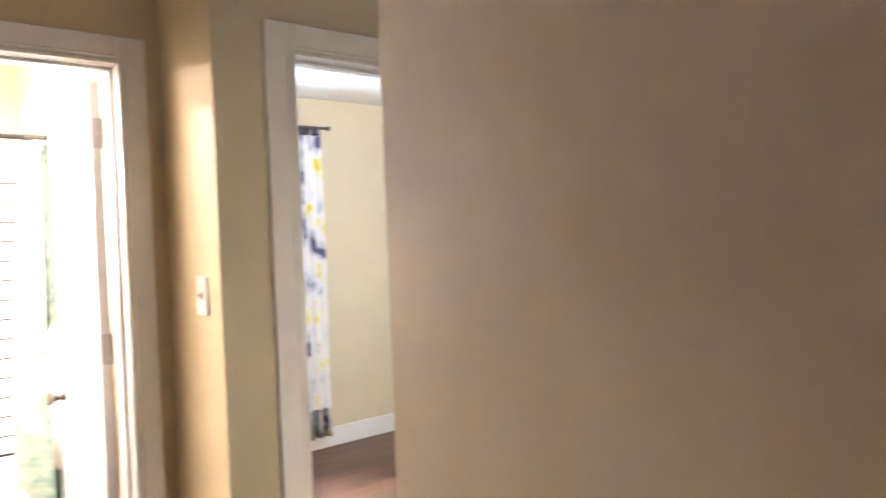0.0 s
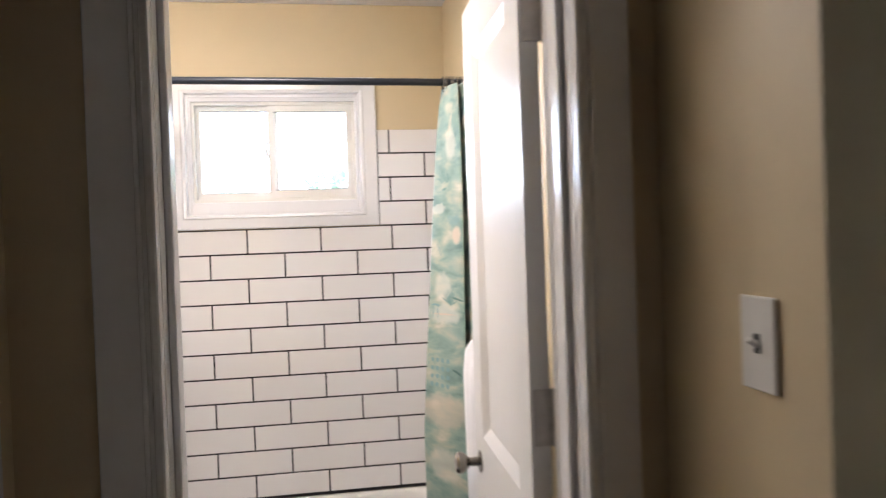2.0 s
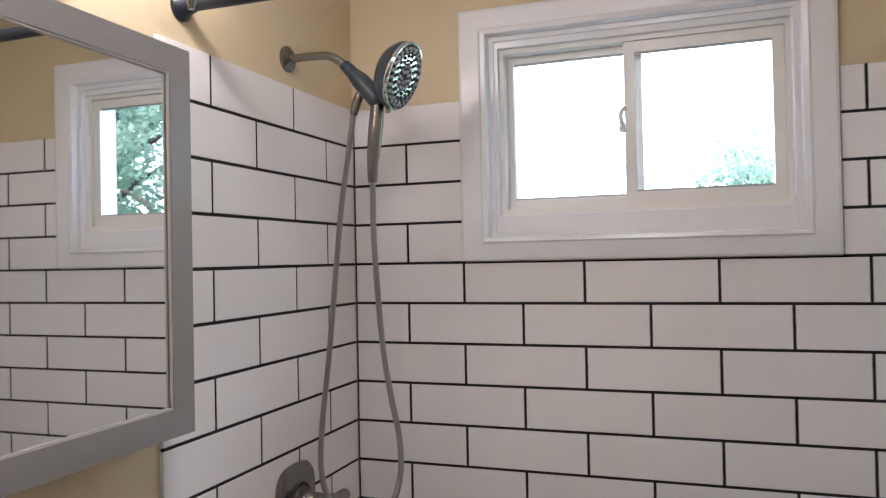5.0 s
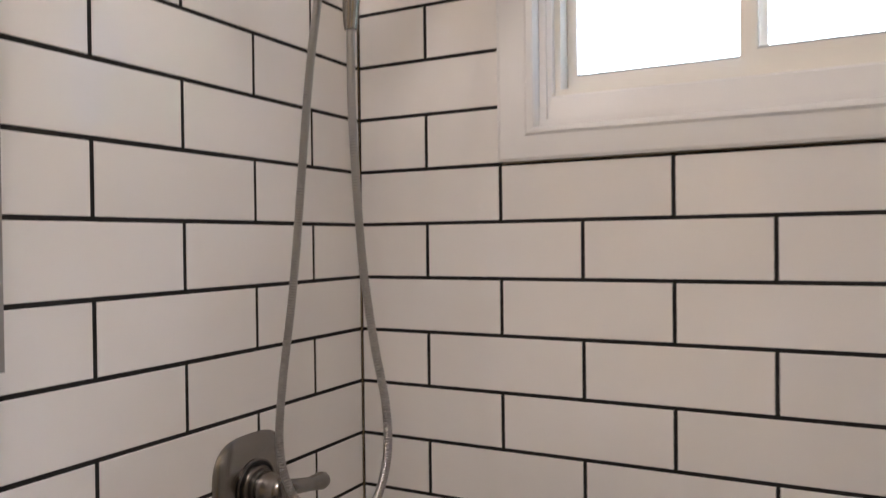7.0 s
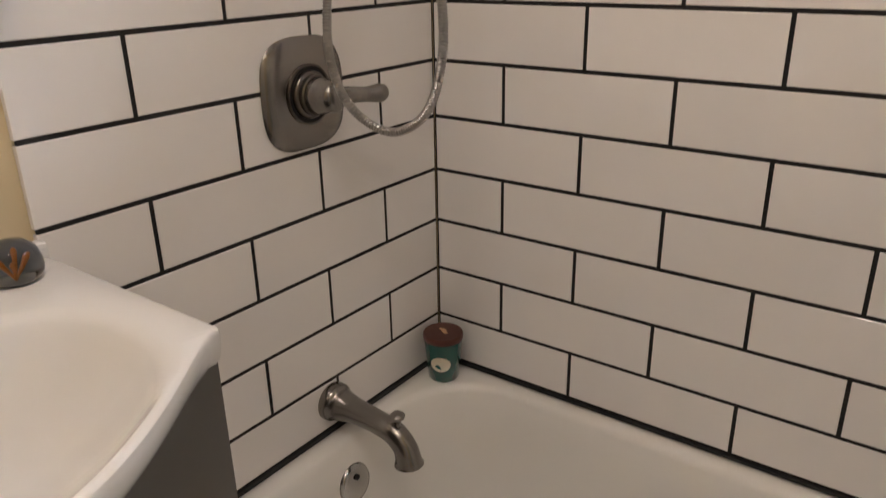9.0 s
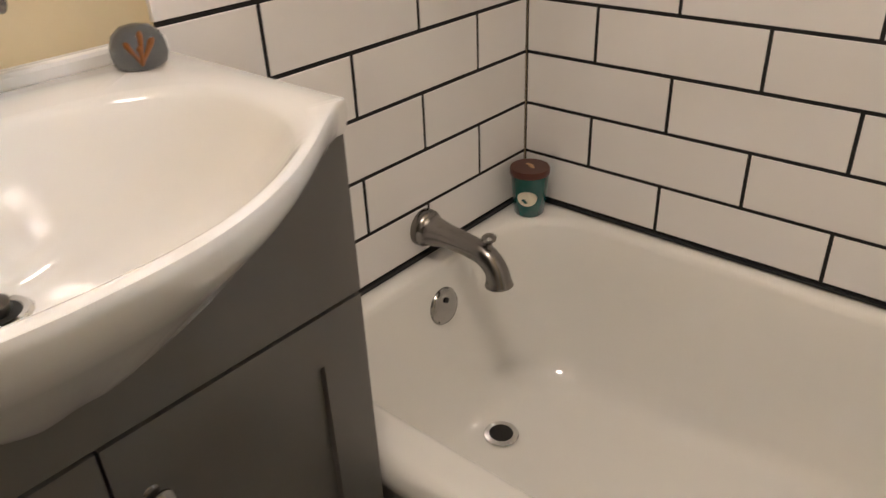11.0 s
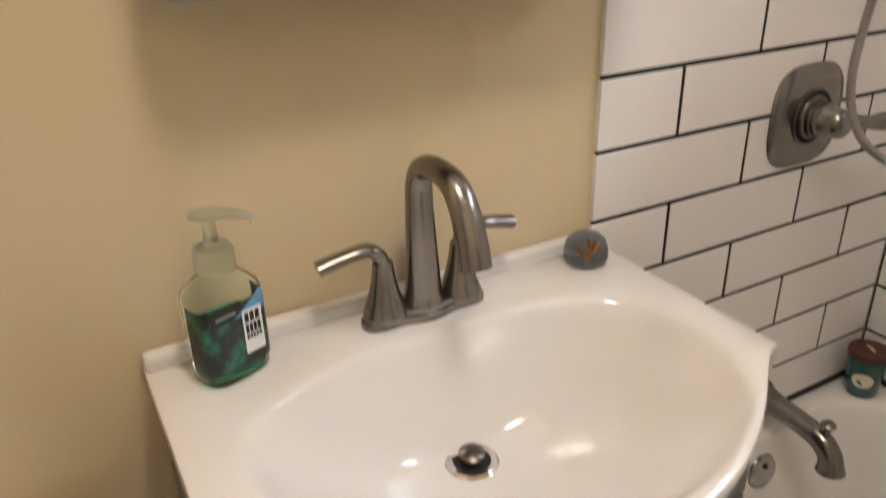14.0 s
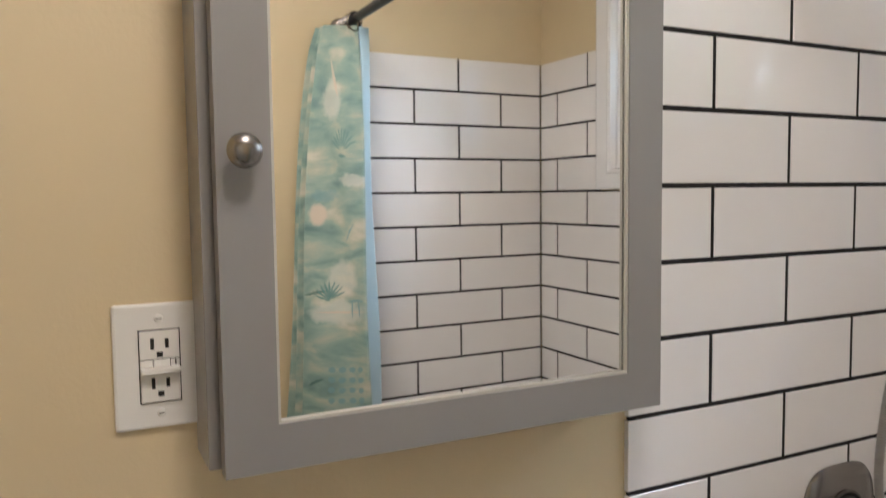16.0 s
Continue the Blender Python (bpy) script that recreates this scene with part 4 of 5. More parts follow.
    pts = [(-0.146, y, 1.882), (-0.164, y, 1.77), (-0.183, y, 1.65), (-0.216, y, 1.355), (-0.230, y - 0.016, 1.18), (-0.224, y - 0.030, 1.085), (-0.204, y - 0.026, 1.02), (-0.170, y - 0.010, 0.982), (-0.128, y + 0.004, 0.974), (-0.080, y + 0.010, 1.010),
           (-0.053, y + 0.008, 1.085), (-0.051, y + 0.004, 1.165), (-0.066, y, 1.25), (-0.084, y, 1.36), (-0.096, y, 1.50), (-0.102, y, 1.62), (-0.102, y, 1.732)]
    # even ribs along the hose: a smooth curve cut into equal steps, wide and narrow rings in turn
    ctrl = [Vector(p) for p in pts]
    ctrl = [ctrl[0] * 2 - ctrl[1]] + ctrl + [ctrl[-1] * 2 - ctrl[-2]]
    line = []
    for i in range(len(pts) - 1):
        p0, p1, p2, p3 = ctrl[i:i + 4]
        for k in range(40):
            u = k / 40
            line.append(0.5 * (2 * p1 + (p2 - p0) * u + (2 * p0 - 5 * p1 + 4 * p2 - p3) * u * u + (3 * p1 - p0 - 3 * p2 + p3) * u ** 3))
    line.append(ctrl[-2])
    step, even, left = 0.0011, [line[0]], 0.0011
    for p, q in zip(line, line[1:]):
        d, at_ = (q - p).length, 0.0
        while d - at_ >= left:
            at_ += left
            even.append(p + (q - p) * (at_ / d))
            left = step
        left -= d - at_
    hose = tube(even, [0.0070 if i % 4 < 2 else 0.0059 for i in range(len(even))], 10)
    part("shower_hose", hose, HOSE, s, "flexible ribbed steel hose", True)
    # valve
    v = empty("shower_valve", "brushed nickel shower valve with a rounded square plate and lever", "shower valve")
    m = Matrix.Translation((WEST - 0.0005, -0.332, 1.014)) @ pose(0, 0, 0, 0, 90) @ Matrix.Diagonal((1.05, 1.03, 1, 1))
    part("escutcheon", lathe([(0.0805, 0), (0.0815, 0.003), (0.077, 0.009), (0.060, 0.013), (0.034, 0.015), (0, 0.0152)], m, 64, 3.2), NICKEL, v, "", True)
    part("hub_recess", lathe([(0.030, 0.0153), (0.0415, 0.0158), (0.0415, 0.0148)], m, 40), BLACK, v, "dark joint round the hub", True)
    part("hub_ring", lathe([(0.0405, 0.0148), (0.0435, 0.0150), (0.0440, 0.0172), (0.0425, 0.0182), (0.0405, 0.0175)], m, 40), STOPPER, v, "raised dark ring round the hub", True)
    part("valve_hub", lathe([(0.0345, 0.014), (0.0345, 0.020), (0.0325, 0.023), (0.0295, 0.024), (0.0290, 0.030), (0.0265, 0.032)], m, 40), STOPPER, v, "dark stepped hub", True)
    part("handle_body", lathe([(0.0265, 0.030), (0.0270, 0.033), (0.0260, 0.046), (0.0235, 0.050), (0.0228, 0.064), (0.0205, 0.072), (0.0150, 0.077), (0, 0.078)], m, 40), NICKEL, v, "", True)
    part("lever", tube([(-0.252, -0.322, 1.016), (-0.238, -0.304, 1.014), (-0.229, -0.275, 1.011), (-0.224, -0.250, 1.010), (-0.223, -0.240, 1.010)], [0.013, 0.0125, 0.0115, 0.0150, 0.012], 18, 5), NICKEL, v, "", True)
    # tub spout
    t = empty("tub_spout", "brushed nickel tub spout with a pull-up diverter", "tub spout")
    m = pose(WEST - 0.0005, -0.325, 0.462, 0, 90)
    part("spout_body", tube([(WEST - 0.0005, -0.325, 0.462), (WEST + 0.012, -0.325, 0.462), (WEST + 0.026, -0.325, 0.461), (WEST + 0.060, -0.326, 0.462), (WEST + 0.110, -0.328, 0.461), (WEST + 0.148, -0.330, 0.456), (WEST + 0.172, -0.331, 0.438), (WEST + 0.180, -0.332, 0.416), (WEST + 0.181, -0.332, 0.408)],
                            [0.036, 0.0355, 0.029, 0.0225, 0.0205, 0.0205, 0.0205, 0.0225, 0.0255], 24, 5), NICKEL, t, "", True)
    part("spout_mouth", lathe([(0, 0), (0.019, 0)], pose(WEST + 0.181, -0.332, 0.4075)), BLACK, t)
    part("diverter_knob", lathe([(0.006, 0), (0.0055, 0.014), (0.0075, 0.018), (0.0125, 0.021), (0.013, 0.026), (0.009, 0.030), (0, 0.031)], pose(WEST + 0.158, -0.330, 0.468), 20), NICKEL, t, "", True)


shower()


# ---- rod and curtain ----
def curtain_set():
    r = empty("shower_curtain_rod", "black straight shower curtain rod", "curtain rod")
    y = -0.690
    part("rod", tube([(WEST - 0.006, y, 2.030), (EAST + 0.008, y, 2.020)], 0.0125, 18), BLACK_ROD, r, "", True)
    for x, k in ((WEST - 0.007, 90), (EAST + 0.009, -90)):
        part("end_flange", lathe([(0.028, 0), (0.028, 0.006), (0.018, 0.016), (0.0145, 0.03)], pose(x, y, 2.030 if k > 0 else 2.020, 0, k), 24), NICKEL if k < 0 else BLACK_ROD, r, "", True)
    c = empty("shower_curtain", "gathered shower curtain with a sea-green seaside print", "shower curtain")

    def cloth(bottom, top, ztop, zbot, steps=7, nv=30):
        """Cloth whose plan runs along top at the rings and along bottom at the hem, with a UV map in metres."""
        bm = bmesh.new()
        uvl = bm.loops.layers.uv.new("UVMap")

        def spline(p):
            e = [Vector((2 * p[0][0] - p[1][0], 2 * p[0][1] - p[1][1]))] + [Vector(q) for q in p] + [Vector((2 * p[-1][0] - p[-2][0], 2 * p[-1][1] - p[-2][1]))]
            out = []
            for i in range(len(p) - 1):
                a, b, c_, d = e[i:i + 4]
                for s in range(steps):
                    u = s / steps
                    out.append(0.5 * (2 * b + (c_ - a) * u + (2 * a - 5 * b + 4 * c_ - d) * u * u + (3 * b - a - 3 * c_ + d) * u ** 3))
            return out + [e[-2]]

        lo, hi = spline(bottom), spline(top)
        arc = [0.0]
        for p, q in zip(lo, lo[1:]):
            arc.append(arc[-1] + (q - p).length)
        g = []
        for j in range(nv + 1):
            v = j / nv
            k = min(1.0, v / 0.62) ** 0.62
            z = ztop + (zbot - ztop) * v
            g.append([bm.verts.new((*(h + (o - h) * k + Vector((0.004 * math.sin(7 * v + 3 * a), 0.005 * math.sin(11 * v + 40 * a)))), z)) for h, o, a in zip(hi, lo, arc)])
        for j in range(nv):
            for i in range(len(lo) - 1):
                f = bm.faces.new((g[j][i], g[j][i + 1], g[j + 1][i + 1], g[j + 1][i]))
                for lp, (ii, jj) in zip(f.loops, ((i, j), (i + 1, j), (i + 1, j + 1), (i, j + 1))):
                    lp[uvl].uv = (arc[ii], ztop + (zbot - ztop) * jj / nv)
        return bm

    lo = [(0.940, -0.700), (0.978, -0.755), (1.016, -0.810), (1.051, -0.862), (1.062, -0.870), (1.066, -0.830), (1.073, -0.805), (1.084, -0.850), (1.092, -0.885), (1.104, -0.850), (1.112, -0.800), (1.125, -0.850), (1.136, -0.890), (1.149, -0.840), (1.158, -0.780), (1.158, -0.720)]
    hi = [(1.046, -0.684), (1.056, -0.708), (1.065, -0.736), (1.073, -0.762), (1.078, -0.772), (1.081, -0.742), (1.084, -0.715), (1.091, -0.745), (1.096, -0.775), (1.100, -0.745), (1.105, -0.712), (1.112, -0.745), (1.118, -0.778), (1.124, -0.745), (1.131, -0.712), (1.139, -0.700)]
    body = part("curtain_cloth", cloth(lo, hi, 2.004, 0.10), CURTAIN, c, "sea-green and cream printed cloth", True)
    mod = body.modifiers.new("thickness", "SOLIDIFY")
    mod.thickness = 0.0014
    lo = [(0.985, -0.695), (0.998, -0.672), (1.012, -0.650), (1.030, -0.678), (1.052, -0.652), (1.073, -0.680), (1.102, -0.650), (1.142, -0.670)]
    hi = [(1.040, -0.680), (1.046, -0.665), (1.052, -0.652), (1.059, -0.672), (1.070, -0.655), (1.088, -0.672), (1.110, -0.655), (1.133, -0.668)]
    ln = part("curtain_liner", cloth(lo, hi, 2.000, 0.30), LINER, c, "plain pale blue liner", True)
    mod = ln.modifiers.new("thickness", "SOLIDIFY")
    mod.thickness = 0.001
    for i in range(9):
        x = 1.045 + 0.095 * i / 8
        a0 = 0.5 * math.sin(i * 2.3)
        pts = [(x + 0.006 * math.sin(a) * a0, y + 0.020 * math.sin(a), 2.014 + 0.026 * math.cos(a)) for a in (2 * math.pi * k / 16 for k in range(17))]
        part("curtain_ring", tube(pts, 0.0022, 8), NICKEL, c, "", True)
    return body


curtain_set()


def towel():
    dx, dy = -0.085, -0.22
    b = empty("towel_bar", "brushed nickel towel bar on the wall", "towel bar")
    part("bar", tube([(1.128 + dx, -1.17 + dy, 1.158), (1.128 + dx, -0.86 + dy, 1.158)], 0.008, 12), NICKEL, b, "", True)
    for y in (-1.165 + dy, -0.87 + dy):
        part("bracket", tube([(EAST + 0.009, y, 1.158), (1.128 + dx, y, 1.158)], 0.009, 12), NICKEL, b, "", True)
    t = empty("towel", "white terry towel folded over the bar", "towel")
    pts = [(1.085, 0.59), (1.086, 0.84), (1.088, 1.09), (1.096, 1.155), (1.115, 1.182), (1.140, 1.182), (1.156, 1.155), (1.160, 1.09), (1.162, 0.84), (1.163, 0.66)]
    bm = bmesh.new()
    g = []
    for j in range(13):
        yy = -1.15 + dy + 0.25 * j / 12
        g.append([bm.verts.new((x + dx + 0.006 * math.sin(j * 1.1 + z * 3), yy, z)) for x, z in pts])
    for j in range(12):
        for i in range(len(pts) - 1):
            bm.faces.new((g[j][i], g[j][i + 1], g[j + 1][i + 1], g[j + 1][i]))
    o = part("towel_cloth", bm, TOWEL, t, "", True)
    mod = o.modifiers.new("thickness", "SOLIDIFY")
    mod.thickness = 0.018


towel()


# ---- small things ----
def soap_dispenser():
    s = empty("soap_dispenser", "clear pump bottle of green hand soap with dark label", "soap dispenser")
    m = pose(-0.250, -1.300, VZ + 0.0006, 0, 0, 20)
    m_sq = m @ Matrix.Diagonal((0.72, 1.0, 1, 1))
    part("bottle", lathe([(0, 0), (0.034, 0), (0.038, 0.004), (0.0395, 0.05), (0.0390, 0.096), (0.0370, 0.103), (0.0260, 0.114), (0.0165, 0.120), (0.0165, 0.126), (0.0145, 0.126), (0.0145, 0.120), (0.0250, 0.112), (0.0350, 0.101), (0.0370, 0.094), (0.0372, 0.05), (0.0355, 0.006), (0, 0.004)], m_sq, 48, 3.6), BOTTLE, s, "clear plastic bottle", True)
    part("liquid", lathe([(0, 0.0045), (0.0345, 0.006), (0.0362, 0.05), (0.036, 0.064), (0, 0.064)], m_sq, 48, 3.6), SOAP, s, "emerald green liquid soap", True)
    lb = lathe([(0.0401, 0.016), (0.0403, 0.05), (0.0398, 0.092)], m_sq, 48, 3.6)
    for f in [f for f in lb.faces if (m_sq.inverted() @ f.calc_center_median()).x < -0.004]:
        lb.faces.remove(f)
    part("label", lb, LABEL, s, "dark green leafy paper label", True)
    part("label_band", box(0.0275, 0.0290, -0.032, 0.004, 0.074, 0.092), BLACK, s, "black title band").matrix_basis = m
    part("band_lettering", box(0.0288, 0.0294, -0.027, -0.004, 0.081, 0.0835), LABEL_GREY, s, "small grey lettering").matrix_basis = m
    corner = bmesh.new()
    for x in (0.0270, 0.0292):
        corner.faces.new([corner.verts.new((x, y, z)) for y, z in ((-0.006, 0.075), (0.030, 0.075), (0.030, 0.098))])
    bmesh.ops.bridge_loops(corner, edges=corner.edges[:])
    part("label_corner", corner, LABEL_BLUE, s, "sky blue label corner").matrix_basis = m
    tag = part("white_label", box(0.0283, 0.0298, 0.003, 0.026, 0.030, 0.080), PRINT_WHITE, s, "white label with black lettering")
    tag.matrix_basis = m
    for z0, z1, cells in ((0.066, 0.077, 3), (0.053, 0.0635, 4), (0.0465, 0.051, 5)):
        for k in range(cells):
            w = 0.019 / cells
            part("lettering", box(0.0297, 0.0302, 0.0052 + k * w, 0.0052 + (k + 0.72) * w, z0, z1), BLACK, tag)
    part("collar", lathe([(0.0185, 0.120), (0.0205, 0.122), (0.0205, 0.142), (0.0180, 0.147), (0.010, 0.150), (0.0085, 0.153), (0, 0.153)], m, 28), FROST, s, "frosted pump collar", True)
    part("pump_stem", lathe([(0.0085, 0.150), (0.0068, 0.160), (0.0066, 0.176), (0, 0.176)], m, 18), FROST, s, "", True)
    part("pump_nozzle", tube([m @ Vector((-0.014, -0.010, 0.180)), m @ Vector((-0.006, -0.004, 0.181)), m @ Vector((0.010, 0.007, 0.1815)), m @ Vector((0.028, 0.020, 0.1815)), m @ Vector((0.036, 0.026, 0.1795)), m @ Vector((0.037, 0.027, 0.174))], [0.0085, 0.0105, 0.0095, 0.0070, 0.0055, 0.0045], 14, 3, 0.6), FROST, s, "", True)


LABEL_GREY = mat("grey_label_print", (0.25, 0.27, 0.27), 0.5)
BOTTLE = glass_mat("clear_bottle", (0.95, 1.0, 0.98), 0.03, 1.2)
SOAP = glass_mat("green_soap", (0.02, 0.55, 0.36), 0.0, 1.33)
FROST = glass_mat("frosted_pump_plastic", (0.85, 0.92, 0.90), 0.3, 1.3)
LABEL = tinted(mat("dark_label", (0.03, 0.05, 0.05), 0.35), [(0.40, (0.004, 0.006, 0.006)), (0.50, (0.008, 0.018, 0.014)), (0.57, (0.010, 0.085, 0.055)), (0.66, (0.03, 0.16, 0.13))], 38, (1, 1, 1), 3)
LABEL_BLUE = mat("blue_label_print", (0.10, 0.30, 0.52), 0.4, 0, 0.3, 60)
PRINT_WHITE = mat("white_print", (0.78, 0.80, 0.80), 0.5)
soap_dispenser()


def paperweight():
    p = empty("glass_paperweight", "smoky glass dome paperweight with an orange inclusion", "paperweight")
    m = pose(-0.255, -0.815, VZ)
    part("glass_dome", lathe([(0, 0.0005), (0.024, 0.0005), (0.0285, 0.004), (0.0305, 0.013), (0.0300, 0.023), (0.0255, 0.035), (0.016, 0.043), (0, 0.0465)], m, 40), SMOKY, p, "", True)
    part("felt_base", lathe([(0, 0.0030), (0.021, 0.0030), (0.021, 0.0036), (0, 0.0036)], m, 28), LABEL_GREY, p, "grey base seen through the glass")
    for k, (dx, dy, dz) in enumerate(((0.002, -0.014, 0.026), (0.004, 0.002, 0.033), (0.002, 0.013, 0.024), (0.008, -0.004, 0.022))):
        part("inclusion", tube([m @ Vector((0.003, -0.001, 0.006)), m @ Vector((dx * 0.8, dy * 0.45, dz * 0.6)), m @ Vector((dx, dy * 0.8, dz * 0.9)), m @ Vector((dx, dy, dz))], [0.0010, 0.0018, 0.0027, 0.0008], 8, 3), ORANGE, p, "", True)


SMOKY = glass_mat("smoky_glass", (0.36, 0.37, 0.37), 0.02, 1.42)
ORANGE = mat("orange_inclusion", (0.80, 0.26, 0.04), 0.4, 0, 0.3, 80)
paperweight()


def candle():
    c = empty("jar_candle", "teal glass jar candle with brown lid on the tub", "candle")
    m = pose(-0.250, -0.062, 0.4012)
    part("jar", lathe([(0, 0), (0.028, 0), (0.031, 0.004), (0.036, 0.050), (0.0385, 0.084), (0.0385, 0.088), (0, 0.088)], m, 40), TEAL, c, "dark teal glass jar", True)
    part("lid", lathe([(0.036, 0.088), (0.0400, 0.089), (0.0405, 0.092), (0.0405, 0.099), (0.039, 0.102), (0, 0.1025)], m, 40), LID, c, "red-brown wooden lid", True)
    k = Vector((0.45, -0.89, 0))
    side = Vector((0.89, 0.45, 0))
    pat = bmesh.new()
    ring = []
    for i in range(28):
        a = 2 * math.pi * i / 28
        u, v = 0.021 * math.cos(a), 0.046 + 0.017 * math.sin(a)
        rad = 0.0312 + (v - 0.004) * 0.105 + 0.0022
        d = (k * math.cos(u / rad) + side * math.sin(u / rad)) * rad
        ring.append(pat.verts.new(m @ Vector((d.x, d.y, v))))
    pat.faces.new(ring)
    part("label", pat, PRINT_CREAM, c, "cream oval label")
    part("lid_mark", tube([m @ Vector((-0.012, 0.006, 0.1032)), m @ Vector((0, 0.003, 0.1036)), m @ Vector((0.008, -0.004, 0.1032)), m @ Vector((0.013, -0.002, 0.1032))], [0.003, 0.005, 0.0035, 0.002], 8, 3, 0.3), TAN, c, "pale mark on the lid")


TEAL = mat("dark_teal_glass", (0.002, 0.080, 0.072), 0.12, 0, 0.2, 12, 0, 20, 0.6)
LID = mat("red_brown_lid", (0.075, 0.022, 0.014), 0.4, 0, 0.25, 40)
TAN = mat("tan_mark", (0.55, 0.36, 0.20), 0.6)
candle()


def light_switch():
    s = empty("light_switch", "white toggle light switch on the cream hall wall", "light switch")
    part("wall_plate", box(-0.006, 0, -0.036, 0.036, -0.058, 0.058, 0.0025), PLASTIC_WHITE, s)
    part("toggle", tube([(-0.005, 0, -0.002), (-0.017, 0, 0.006)], [0.005, 0.004], 8), PLASTIC_WHITE, s)
    part("toggle_slot", box(-0.0066, -0.0058, -0.0055, 0.0055, -0.012, 0.012), DARK_GAP, s)
    s.matrix_world = pose(HALL_EAST - 0.0006, -2.425, 1.340)


light_switch()


def toilet():
    t = empty("toilet", "white porcelain toilet with a rounded tank lid", "toilet")
    y = -1.715
    part("tank", loft([rr_loop(WEST - 0.004, -0.135, y - 0.20, y + 0.20, 0.03, 0.40), rr_loop(WEST - 0.004, -0.119, y - 0.235, y + 0.235, 0.045, 0.715)], True), PORCELAIN, t, "", True)
    part("tank_lid", loft([rr_loop(WEST - 0.004, -0.113, y - 0.245, y + 0.245, 0.085, 0.715), rr_loop(WEST - 0.006, -0.103, y - 0.254, y + 0.254, 0.095, 0.722), rr_loop(WEST - 0.006, -0.103, y - 0.254, y + 0.254, 0.095, 0.748),
                           rr_loop(WEST - 0.004, -0.111, y - 0.246, y + 0.246, 0.088, 0.758), rr_loop(WEST, -0.130, y - 0.225, y + 0.225, 0.07, 0.762)], True), PORCELAIN, t, "rounded porcelain tank lid", True)
    part("bowl", lathe([(0.11, 0), (0.12, 0.02), (0.10, 0.12), (0.13, 0.25), (0.185, 0.36), (0.19, 0.385), (0.15, 0.39), (0.12, 0.30), (0, 0.2)], pose(0.09, y, 0) @ Matrix.Diagonal((1.25, 1, 1, 1)), 40), PORCELAIN, t, "", True)
    part("seat_lid", lathe([(0.185, 0.39), (0.192, 0.395), (0.192, 0.41), (0.17, 0.42), (0, 0.424)], pose(0.09, y, 0) @ Matrix.Diagonal((1.25, 1, 1, 1)), 40), PLASTIC_WHITE, t, "white closed seat lid", True)
    part("pedestal", loft([rr_loop(WEST + 0.06, 0.06, y - 0.10, y + 0.10, 0.05, 0.0), rr_loop(WEST + 0.02, 0.04, y - 0.12, y + 0.12, 0.05, 0.40)], True), PORCELAIN, t, "", True)
    part("flush_lever", tube([(-0.118, y + 0.17, 0.65), (-0.085, y + 0.17, 0.65), (-0.082, y + 0.12, 0.645)], 0.006, 10), CHROME, t, "", True)


toilet()


# ---- ceiling lights ----
DOME = glow_mat("lit_frosted_glass", (1.0, 0.97, 0.92), 1.6)


def ceiling_light(x, y, label):
    l = empty("ceiling_light", label, "ceiling lamp")
    m = pose(x, y, TOP + 0.0015, 180) @ Matrix.Diagonal((1.15, 1.15, 1.1, 1))
    part("rim", lathe([(0.10, 0), (0.165, 0.004), (0.172, 0.02), (0.165, 0.034), (0.150, 0.036)], m, 40), NICKEL, l, "brushed metal rim", True)
    s = part("dome", lathe([(0.152, 0.034), (0.148, 0.052), (0.125, 0.078), (0.08, 0.096), (0.02, 0.103), (0, 0.103)], m, 40), DOME, l, "glowing frosted glass dome", True)
    s.visible_shadow = False
    part("finial", lathe([(0.009, 0.10), (0.010, 0.108), (0.006, 0.116), (0, 0.118)], m, 14), NICKEL, l, "", True)


ceiling_light(3.2, -1.19, "round frosted glass ceiling light with a metal rim, lit")
ceiling_light(0.40, -1.17, "round frosted glass bathroom ceiling light, lit")


